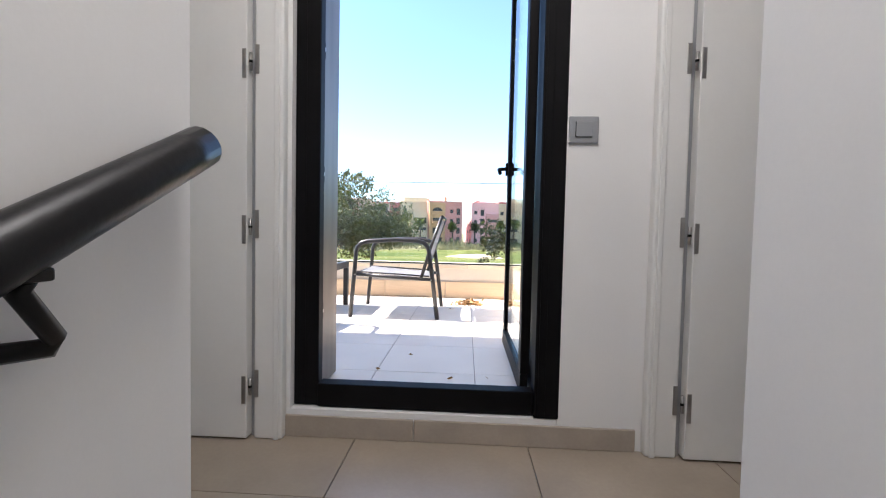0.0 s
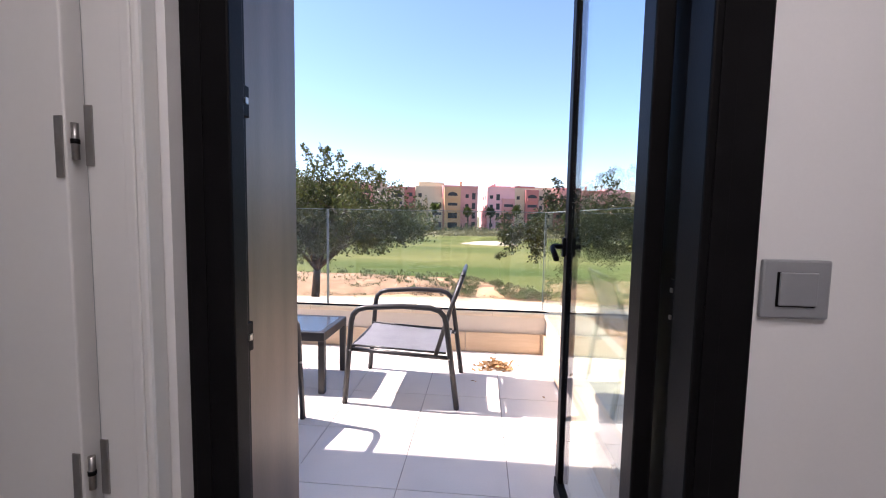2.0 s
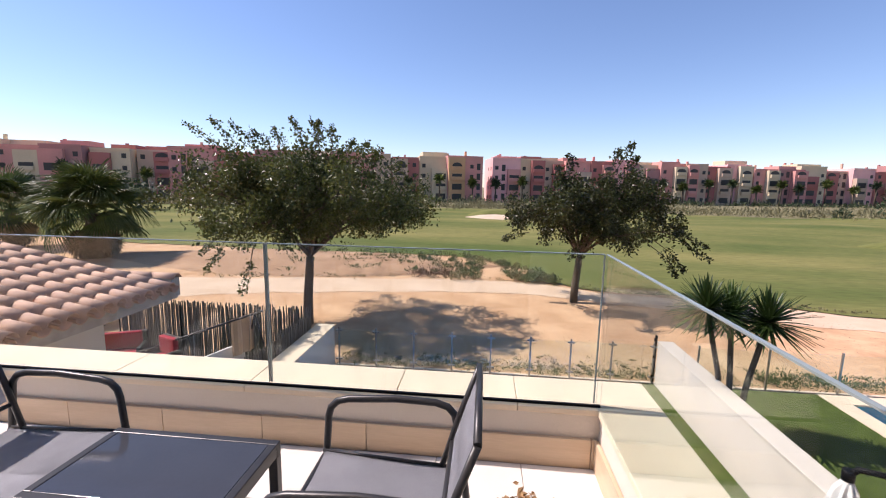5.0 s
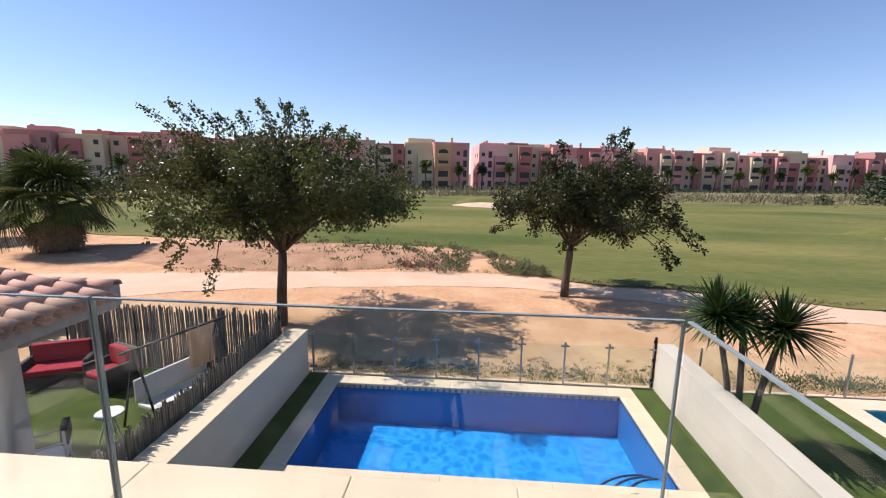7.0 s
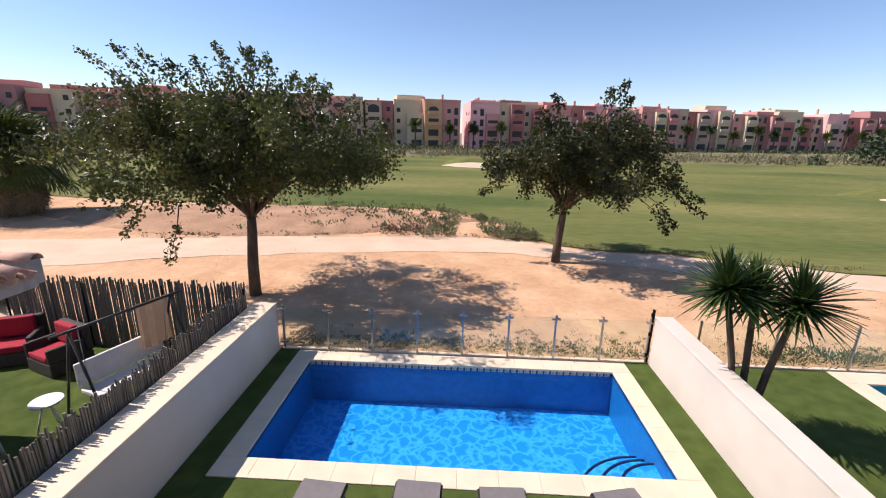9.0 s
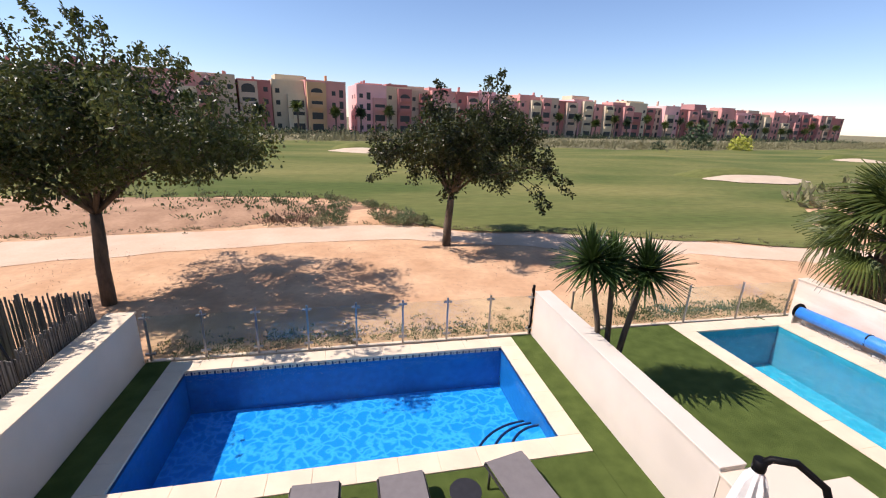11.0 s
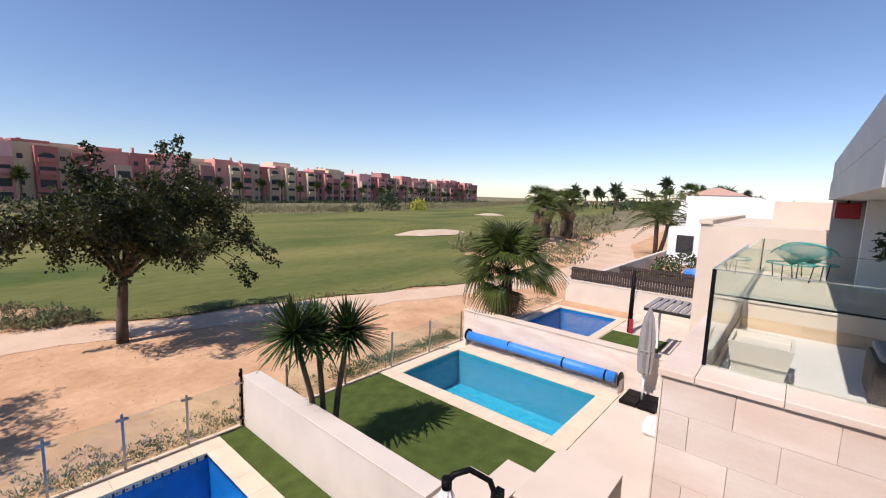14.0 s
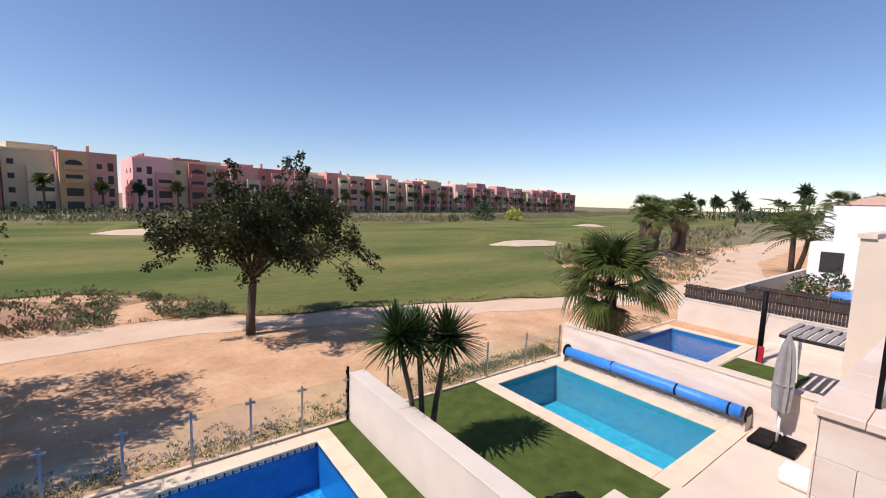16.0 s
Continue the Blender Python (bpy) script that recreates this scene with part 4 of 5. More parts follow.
def cantilever(x, y, z0, z1, cloth, label, mast, boom):
    """A closed cantilever parasol: crossed base, mast, and the furled canopy beside it."""
    u = thing("parasol", label, "parasol", at=(x, y, z0))
    h = z1 - z0
    bm = bmesh.new()
    rings = []
    n = 18
    for q, r in ((0.0, 0.05), (0.03, 0.14), (0.3, 0.17), (0.62, 0.15), (0.85, 0.1), (0.95, 0.05), (1.0, 0.02)):
        ring = []
        for k in range(n):
            a = math.tau * k / n
            rr = r * (1 + (0.16 if k % 2 else -0.16) * (1 if 0 < q < 0.95 else 0))
            ring.append(bm.verts.new((rr * math.cos(a), rr * math.sin(a), h * (0.3 + 0.7 * q))))
        rings.append(ring)
    for a, b in zip(rings, rings[1:]):
        for k in range(n):
            bm.faces.new((a[k], a[(k + 1) % n], b[(k + 1) % n], b[k]))
    bm.faces.new(rings[-1])
    bm.faces.new(rings[0][::-1])
    part("canopy", bm, cloth, u)
    part("pole", T([(0, 0, 0.06), (0, 0, h * 0.3)], 0.028, 8), "whiteplastic", u)
    part("strap", T([(0, 0, h * 0.55), (0, 0, h * 0.57)], 0.175, 16), cloth, u)
    part("base_plate", B(-0.42, -0.01, -0.42, -0.01, 0, 0.09, 0.02), "black", u)
    part("base_plate", B(0.01, 0.42, -0.42, -0.01, 0, 0.09, 0.02), "black", u)
    part("base_plate", B(-0.42, -0.01, 0.01, 0.42, 0, 0.09, 0.02), "black", u)
    part("base_plate", B(0.01, 0.42, 0.01, 0.42, 0, 0.09, 0.02), "black", u)
    if boom:
        part("arm", T([(0, 0, h + 0.0), (0.05, -0.05, h + 0.1), (0.22, -0.15, h + 0.12), (0.42, -0.3, h - 0.05), (0.55, -0.42, h - 0.5), (0.6, -0.45, h - 1.3)], 0.035, 8), "black", u)
        part("crank", B(0.44, 0.6, -0.4, -0.3, h - 0.35, h - 0.2, 0.01), "black", u)
        part("hub", T([(0, 0, h - 0.06), (0, 0, h + 0.06)], 0.06, 10), "black", u)
    return u
cantilever(4.4, 5.15, G, -1.5, "whitecloth", "closed white cantilever parasol with black arm", True, True)
cantilever(11.9, 5.0, G, -0.85, "greycloth", "closed grey parasol on a black slab base", True, False)

# ---- neighbouring pool: roller cover, pebbles, plant ----
r = thing("pool_roller", "blue bubble cover rolled up beside a pool", "pool cover")
part("cover_roll", T([(12.02, 10.5, G + 0.34), (12.1, 8.8, G + 0.34), (12.12, 7.2, G + 0.34), (12.12, 5.72, G + 0.34)], 0.15, 18), "bluecover", r)
for yy in (9.0, 7.2, 6.0):
    part("strap", T([(12.1, yy, G + 0.34), (12.1, yy - 0.04, G + 0.34)], 0.158, 18), "black", r)
for yy in (10.6, 5.62):
    part("end_wheel", T([(12.1, yy, G + 0.34), (12.1, yy - 0.04, G + 0.34)], 0.2, 16), "black", r)
    part("stand", B(11.95, 12.25, yy - 0.05, yy - 0.02, G - 0.006, G + 0.34), "steel", r)
scatter("pebbles", 300, 0.06, 4, "pebble", lambda rs: (12.16 + rs.normal() * 0.03, rs.uniform(5.6, 10.6), G, 0.05), 12, "white pebbles along the wall")
bush((5.35, 6.1, G), 0.16, 0.42, 110, "yellowflower", 5, "small yellow-green plant beside the wall", "plant")

# ---- left neighbour: house corner with tiled roof, reed fence, furniture ----
h = thing("garden_house", "white rendered house corner with a terracotta tiled roof", "house")
part("wall", B(-9.5, -5.6, 2.5, 6.5, G - 0.05, -0.72), "render", h)
part("eave", B(-9.5, -5.4, 2.4, 7.9, -0.719, -0.56), "mortar", h)
part("verge_wall", B(-9.5, -5.5, 7.905, 8.1, -0.72, -0.36), "mortar", h)
SL = math.tan(radians(11))
def roof_z(x):
    return -0.5 + (-5.37 - x) * SL
bm = bmesh.new()
q = [(-9.5, 2.4), (-5.4, 2.4), (-5.4, 7.9), (-9.5, 7.9)]
lo = [bm.verts.new((a, b, -0.559)) for a, b in q]
hi = [bm.verts.new((a, b, roof_z(a) - 0.03)) for a, b in q]
bm.faces.new(hi)
for k in range(4):
    bm.faces.new((lo[k], lo[(k + 1) % 4], hi[(k + 1) % 4], hi[k]))
part("roof_deck", bm, "mortar", h)

def half_barrel(r, length, up, n=8, r2=None):
    """A half-round roof tile along x with real thickness."""
    bm = bmesh.new()
    r2 = r2 or r * 0.86
    rows = []
    for x, ra in ((0, r), (-length, r2)):
        for t in (0, 0.016):
            rows.append([bm.verts.new((x, (ra - t) * math.cos(a), (ra - t) * math.sin(a) * (1 if up else -1))) for a in [math.pi * k / n for k in range(n + 1)]])
    for a, b in ((0, 2), (3, 1), (1, 0), (2, 3)):
        for k in range(n):
            f = bm.faces.new((rows[a][k], rows[a][k + 1], rows[b][k + 1], rows[b][k]))
            f.smooth = True
    me = bpy.data.meshes.new("roof_tile")
    bm.to_mesh(me)
    bm.free()
    me.materials.append(M["terracotta"])
    return me
TILE_UP, TILE_DN = half_barrel(0.105, 0.5, True), half_barrel(0.10, 0.5, False)
rt = random.Random(2)
for row in range(14):
    yy = 4.15 + row * 0.265
    for k in range(9):
        x = -5.27 - k * 0.42
        for me, dy, dz in ((TILE_UP, 0, 0.06), (TILE_DN, 0.1325, 0.05)):
            p = part("roof_tile", me, None, h)
            p.matrix_basis = pose(x + rt.uniform(-0.02, 0.02), yy + dy, roof_z(x) + dz, 0, math.degrees(math.atan(SL)), 0)
for k in range(9):
    x = -5.45 - k * 0.46
    p = part("verge_tile", TILE_UP, None, h)
    p.matrix_basis = pose(x, 8.0, -0.365, 0, 2, 0)

def reed_fence(x0, y0, x1, y1, z0, z1, label, seed, lean=0.0):
    f = thing("reed_fence", label, "fence")
    rs = random.Random(seed)
    L = math.hypot(x1 - x0, y1 - y0)
    vs, fs = [], []
    for k in range(int(L / 0.022)):
        t = k * 0.022 / L
        x, y = x0 + (x1 - x0) * t + rs.uniform(-0.012, 0.012), y0 + (y1 - y0) * t + rs.uniform(-0.012, 0.012)
        w, top, s = rs.uniform(0.007, 0.013), z1 + rs.uniform(-0.1, 0.1), rs.uniform(-0.03, 0.03)
        b = len(vs)
        for zz, o in ((z0, 0), (top, s)):
            vs += [(x - w + o, y - w, zz), (x + w + o, y - w, zz), (x + w + o, y + w, zz), (x - w + o, y + w, zz)]
        fs += [(b + i, b + (i + 1) % 4, b + 4 + (i + 1) % 4, b + 4 + i) for i in range(4)] + [(b + 4, b + 5, b + 6, b + 7)]
    c = tagged(part("reed_screen", mesh("reed_screen", vs, fs, M["reed"]), None, f), kind="stuff")
    for zz in (z0 + (z1 - z0) * 0.25, z0 + (z1 - z0) * 0.75):
        part("wire", T([(x0, y0 + 0.02, zz), (x1, y1 + 0.02, zz)], 0.006, 4), "steel", f)
    n = int(L / 1.6)
    for k in range(n + 1):
        t = k / n
        part("post", T([(x0 + (x1 - x0) * t - 0.04, y0 + (y1 - y0) * t - 0.05, z0 - 0.1), (x0 + (x1 - x0) * t - 0.04, y0 + (y1 - y0) * t - 0.05, z1 - 0.05)], 0.02, 6), "black", f)
    return f
reed_fence(-9.4, 10.8, -4.0, 10.8, G, -1.75, "weathered reed screen along a garden's end", 1)
reed_fence(-4.0, 3.6, -4.0, 10.75, G, -1.85, "weathered reed screen along the dividing wall", 2)

def wicker_seat(x, y, turn, w, label):
    s = thing("garden_armchair", label, "armchair", "wicker set", at=(x, y, G), turn=turn)
    part("base", B(-w / 2, w / 2, -0.38, 0.38, 0.0, 0.3, 0.03), "wicker", s)
    part("backrest", B(-w / 2, w / 2, 0.26, 0.4, 0.301, 0.85, 0.04), "wicker", s)
    for sx in (-w / 2, w / 2 - 0.1):
        part("armrest", B(sx, sx + 0.1, -0.38, 0.25, 0.301, 0.6, 0.03), "wicker", s)
    part("seat_cushion", B(-w / 2 + 0.11, w / 2 - 0.11, -0.38, 0.2, 0.302, 0.44, 0.04), "redcushion", s, "red seat cushion")
    part("back_cushion", B(-w / 2 + 0.11, w / 2 - 0.11, 0.12, 0.255, 0.45, 0.88, 0.04), "redcushion", s, "red back cushion")
    return s
wicker_seat(-8.9, 10.0, 25, 1.3, "dark wicker sofa with red cushions on lawn")
wicker_seat(-7.55, 9.9, -20, 0.85, "dark wicker armchair with red cushions on lawn")
g = thing("garden_swing", "metal garden swing seat with white cushion and beige canopy", "swing seat", at=(-5.3, 9.1, G), turn=72)
for sx in (-0.85, 0.85):
    part("frame_leg", T([(sx, -0.55, 0), (sx, 0, 1.65)], 0.022, 6), "chairframe", g)
    part("frame_leg", T([(sx, 0.55, 0), (sx, 0, 1.65)], 0.022, 6), "chairframe", g)
    part("hanger", T([(sx * 0.85, 0, 1.63), (sx * 0.8, 0.1, 0.5)], 0.008, 5), "steel", g)
part("top_bar", T([(-1.1, 0, 1.66), (1.1, 0, 1.66)], 0.025, 6), "chairframe", g)
part("seat", B(-0.75, 0.75, -0.25, 0.25, 0.42, 0.5, 0.02), "whitecloth", g)
part("backrest", B(-0.75, 0.75, 0.26, 0.32, 0.5, 0.95, 0.02), "whitecloth", g)
bm = bmesh.new()
for i in range(9):
    for z in (1.66, 0.75):
        bm.verts.new((0.25 + 0.08 * i, 0.03 * math.sin(i * 1.9) + 0.1, z))
bm.verts.ensure_lookup_table()
for i in range(8):
    bm.faces.new((bm.verts[2 * i], bm.verts[2 * i + 1], bm.verts[2 * i + 3], bm.verts[2 * i + 2]))
bmesh.ops.solidify(bm, geom=bm.faces[:], thickness=0.01)
part("canopy", bm, "beigecloth", g, "hanging beige canvas canopy")
t = thing("garden_table", "small round white garden table", "table", at=(-6.0, 8.1, G))
part("tabletop", T([(0, 0, 0.5), (0, 0, 0.53)], 0.22, 20), "whiteplastic", t)
for a in (0, 2.1, 4.2):
    part("leg", T([(0.2 * math.cos(a), 0.2 * math.sin(a), 0), (0.05 * math.cos(a), 0.05 * math.sin(a), 0.5)], 0.015, 6), "whiteplastic", t)
c = thing("plastic_chair", "white plastic garden chair with dark towel", "chair", at=(-6.1, 7.1, G), turn=-50)
part("seat", B(-0.24, 0.24, -0.24, 0.24, 0.4, 0.43, 0.01), "whiteplastic", c)
part("backrest", B(-0.24, 0.24, 0.2, 0.24, 0.44, 0.85, 0.01), "whiteplastic", c)
part("towel", B(-0.22, 0.22, 0.17, 0.27, 0.6, 0.87, 0.02), "black", c)
for sx in (-0.2, 0.2):
    for sy in (-0.2, 0.2):
        part("leg", T([(sx * 1.15, sy * 1.15, 0), (sx, sy, 0.4)], 0.02, 6), "whiteplastic", c)
    part("armrest", T([(sx * 1.2, -0.22, 0.43), (sx * 1.2, -0.2, 0.64), (sx * 1.2, 0.2, 0.66)], 0.02, 6), "whiteplastic", c)

# ---- our house: terrace, facade, hall ----
TX0, TX1 = -2.7, 1.05
structure("slab", B(TX0 - 0.3, 1.36, 0.3005, 3.13, -0.35, -0.012), "render", "terrace slab", "slab")
structure("wall_below", B(TX0 - 0.3, 1.36, 0.31, 3.1, G - 0.05, -0.351), "render", "white rendered wall below the terrace", "wall")
p = thing("parapet", "low terrace parapet with cream coping and travertine skirting", "parapet", kind="structure")
part("parapet_body", B(TX0 - 0.3, 1.36, 2.79, 3.1, -0.011, 0.3), "render", p)
part("parapet_body", B(1.06, 1.36, 0.32, 2.788, -0.011, 0.3), "render", p)
xs = [TX0 - 0.3, -1.82, -0.94, -0.06, 0.62, 1.39]
for a, b in zip(xs, xs[1:]):
    part("coping_stone", B(a + 0.001, b - 0.001, 2.77, 3.13, 0.301, 0.338, 0.006), "coping", p)
for a, b in ((0.33, 1.1), (1.102, 1.9), (1.902, 2.768)):
    part("coping_stone", B(1.042, 1.39, a, b, 0.301, 0.338, 0.006), "coping", p)
part("channel", B(TX0 - 0.3, 1.06, 2.795, 2.81, 0.339, 0.352), "black", p, "dark glazing channel")
for k in range(7):
    a = TX0 + k * 0.62
    part("skirting_stone", B(a + 0.0015, min(a + 0.62, 1.05) - 0.0015, 2.765, 2.788, -0.004, 0.165, 0.003), "travertine", p)
for k in range(4):
    a = 0.33 + k * 0.61
    part("skirting_stone", B(1.036, 1.058, a, a + 0.607, -0.004, 0.165, 0.003), "travertine", p)
g = thing("glass_balustrade", "frameless clear glass balustrade on the parapet", "balustrade", kind="structure")
for a, b in ((TX0 - 0.3, -0.808), (-0.796, 1.03)):
    q = part("glass_pane", B(a, b, 2.816, 2.828, 0.353, 1.165), "glass", g)
    part("pane_edge", B(a, b, 2.8155, 2.8285, 1.166, 1.171), "glassedge", q)
    for e in (a, b):
        part("pane_edge", B(e - 0.003, e + 0.003, 2.8155, 2.8285, 0.353, 1.165), "glassedge", q)
q = part("glass_pane", B(1.036, 1.048, 0.45, 2.812, 0.345, 1.165), "glass", g)
part("pane_edge", B(1.035, 1.049, 0.45, 2.812, 1.166, 1.171), "glassedge", q)
fl = thing("floor_terrace", "cream square terrace tiles with grey joints", "floor", kind="structure")
part("grout_bed", B(TX0, 1.058, 0.3005, 2.788, -0.011, -0.005), "grout", fl)
tile_me = {}
xs = [TX0] + [round(-0.28 + 0.465 * k, 3) for k in range(-5, 3)] + [1.056]
ys = [0.301] + [round(1.41 + 0.465 * k, 3) for k in range(-2, 3)] + [2.76]
for x0, x1 in zip(xs, xs[1:]):
    for y0, y1 in zip(ys, ys[1:]):
        key = (round(x1 - x0, 3), round(y1 - y0, 3))
        if key not in tile_me:
            bm = B(0.002, key[0] - 0.002, 0.002, key[1] - 0.002, -0.005, 0, 0.0012)
            tile_me[key] = bpy.data.meshes.new("tile")
            bm.to_mesh(tile_me[key])
            bm.free()
            tile_me[key].materials.append(M["tile"])
        t = part("tile", tile_me[key], None, fl)
        t.location = (x0, y0, 0)

# facade wall with the door opening, hall closed around the stairs
OX0, OX1, OT = 0.0, 0.93, 2.25
w = thing("wall_facade", "white house wall with a terrace door opening", "wall", kind="structure")
part("wall_body", B(-4.2, OX0 - 0.035, 0.012, 0.3, G - 0.05, 3.0), "white", w)
part("wall_body", B(OX1, 3.2, 0.012, 0.3, G - 0.05, 3.0), "white", w)
part("wall_body", B(OX0 - 0.0345, OX1 - 0.001, 0.012, 0.3, OT, 3.0), "white", w)
part("wall_body", B(OX0 - 0.0345, OX1 - 0.001, 0.012, 0.3, G - 0.05, 0.006), "white", w)
structure("roof_overhang", B(-4.2, 3.2, 0.301, 1.42, 2.72, 3.0), "white", "white flat canopy above the terrace", "canopy")
structure("roof", B(-4.2, 3.2, -4.0, 0.3, 3.001, 3.2), "white", "flat roof", "roof")
# unseen ceiling, left open where the added fill lamp sits
bm = bmesh.new()
for q in ((-1.2, 0.1, -4.0, -0.001), (1.1, 2.4, -4.0, -0.001), (0.101, 1.099, -4.0, -1.82), (0.101, 1.099, -0.78, -0.001)):
    box(bm, *q, 2.55, 2.6)
structure("ceiling", bm, "white", "white hall ceiling, unseen, with an opening for the fill lamp", "ceiling")
hf = thing("floor_hall", "beige porcelain hall floor tiles", "floor", kind="structure")
part("floor_bed", B(-1.2, 2.4, -0.9905, 0.0125, -0.5, -0.104), "grout", hf)
for k in range(5):
    part("tile", B(-1.03 + k * 0.62 + 0.0015, -1.03 + (k + 1) * 0.62 - 0.0015, -0.335, 0.010, -0.103, -0.092, 0.001), "hallfloor", hf)
    part("tile", B(-1.295 + k * 0.75 + 0.0015, -1.295 + (k + 1) * 0.75 - 0.0015, -0.99, -0.338, -0.103, -0.092, 0.001), "hallfloor", hf)
st = thing("stairs", "beige tiled stair flight down from the hall", "stairs", kind="structure")
for k in range(8):
    part("step", B(0.251, 0.936, -0.991 - 0.27 * (k + 1), -0.991 - 0.27 * k, -2.2, -0.092 - 0.175 * (k + 1)), "hallfloor", st)
structure("wall_stair", B(-1.2, 0.25, -4.0, -0.966, G - 0.05, 2.549), "white", "white stair wall", "wall")
structure("wall_stair_east", B(0.937, 2.4, -4.0, -0.951, G - 0.05, 2.549), "white", "white stair wall", "wall")
structure("wall_hall_west", B(-1.25, -1.2, -4.0, -0.001, G - 0.05, 2.6), "white", "white hall wall", "wall")
structure("wall_hall_east", B(2.4, 2.45, -4.0, -0.001, G - 0.05, 2.6), "white", "white hall wall", "wall")
structure("wall_back", B(-1.2, 2.4, -4.2, -4.001, G - 0.05, 2.6), "white", "white stairwell end wall", "wall")
sk = thing("baseboard", "beige tiled baseboard under the door", "baseboard", kind="structure")
for a, b in ((-0.05, 0.42), (0.423, 1.2)):
    part("baseboard_tile", B(a, b, -0.001, 0.0115, -0.091, -0.014, 0.002), "skirt", sk)

d = thing("door_1", "black aluminium terrace door standing open outwards", "door", kind="structure")
for x0, x1, y0 in ((-0.034, 0.058, 0.042), (0.849, 0.936, 0.009)):
    part("door_frame", B(x0, x1, y0, 0.09, 0.009, 2.27, 0.004), "black", d)
    part("frame_bead", B(x0 + 0.012, x1 - 0.05, y0 - 0.004, y0 - 0.0005, 0.02, 2.26, 0.001), "black", d)
part("door_frame", B(0.0585, 0.8485, 0.02, 0.09, 2.19, 2.27, 0.004), "black", d)
part("threshold", B(0.0585, 0.8485, 0.03, 0.09, 0.009, 0.095, 0.004), "black", d)
part("threshold_trim", B(0.07, 0.845, 0.0905, 0.13, 0.007, 0.07, 0.003), "steel", d)
for q in ((-0.04, 0.032, 0.14), (0.862, 0.929, 0.299)):
    part("inner_frame", B(q[0], q[1], 0.0905, q[2], 0.008, 2.24, 0.003), "black", d)
part("jamb_panel", B(-0.046, 0.006, 0.1405, 0.425, 0.008, 2.24, 0.003), "bronze", d, "dark bronze jamb panel")
for z in (1.344, 0.877, 0.35, 1.85):
    k = part("striker", B(0.032, 0.046, 0.1, 0.128, z - 0.03, z + 0.03, 0.002), "black", d)
    part("striker_screw", B(0.0465, 0.05, 0.108, 0.118, z - 0.006, z + 0.006), "steel", k)
k = part("strike_plate", B(0.857, 0.8615, 0.1, 0.125, 0.93, 1.02, 0.001), "black", d)
for z in (0.95, 1.0):
    part("plate_screw", B(0.8545, 0.857, 0.108, 0.116, z - 0.004, z + 0.004), "steel", k)
leaf = part("door_leaf", B(0.815, 0.845, 0.145, 0.925, 0.045, 0.12, 0.003), "black", d)
part("leaf_stile", B(0.819, 0.861, 0.87, 0.925, 0.1205, 2.2, 0.004), "black", leaf)
part("leaf_stile", B(0.815, 0.851, 0.145, 0.21, 0.1205, 2.2, 0.004), "black", leaf)
part("leaf_rail", B(0.816, 0.85, 0.2105, 0.8695, 2.13, 2.2, 0.003), "black", leaf)
part("glass_pane", B(0.830, 0.837, 0.2105, 0.8695, 0.1205, 2.13), "glass", leaf)
hd = part("door_handle", B(0.807, 0.8185, 0.885, 0.912, 0.985, 1.055, 0.003), "black", d)
part("lever", T([(0.81, 0.898, 1.022), (0.775, 0.898, 1.022), (0.77, 0.89, 1.018), (0.77, 0.80, 0.985)], 0.010, 8), "black", hd)
part("rose", B(0.8615, 0.872, 0.885, 0.912, 0.985, 1.055, 0.003), "black", hd)

# doors beside the terrace door, ajar in their frames
for side, name in ((-1, "door_2"), (1, "door_3")):
    o = thing(name, "white lacquered interior door with steel hinges", "door", kind="structure")
    X = (lambda u: -0.048 - u) if side < 0 else (lambda u: 1.222 + u)
    def bx(u0, u1, *rest):
        a, b = sorted((X(u0), X(u1)))
        return B(a, b, *rest)
    part("architrave", bx(0.0, 0.103, -0.03, 0.011, -0.091, 2.17, 0.006), "doorwhite", o)
    part("architrave", bx(0.012, 0.03, -0.036, -0.0305, -0.091, 2.16, 0.002), "doorwhite", o)
    part("door_stop", bx(0.1035, 0.122, -0.01, 0.0105, -0.091, 2.17, 0.002), "plate", o)
    leafw = part("door_leaf", bx(0.1225, 0.9, -0.045, -0.005, -0.085, 2.09, 0.003), "doorwhite", o)
    for z in (0.1, 0.669, 1.24, 1.81):
        hg = part("hinge", T([(X(0.114), -0.036, z - 0.03), (X(0.114), -0.036, z + 0.03)], 0.0055, 8), "steel", o)
        part("hinge_knuckle", T([(X(0.114), -0.036, z - 0.004), (X(0.114), -0.036, z + 0.004)], 0.0065, 8), "black", hg)
        part("hinge_leaf", bx(0.124, 0.139, -0.0485, -0.0455, z - 0.06, z + 0.04, 0.0014), "steel", hg)
        part("hinge_leaf", bx(0.085, 0.1, -0.0335, -0.0305, z - 0.04, z + 0.06, 0.0014), "steel", hg)
sw = thing("light_switch", "grey square light switch on white wall", "switch")
part("plate", B(0.94, 1.04, 0.002, 0.0115, 0.979, 1.071, 0.004), "plate", sw)
part("rocker_gap", B(0.961, 1.018, 0.0005, 0.0018, 0.998, 1.052), "black", sw)
part("rocker", B(0.963, 1.018, -0.004, 0.0002, 1.0, 1.052, 0.002), "plate", sw)

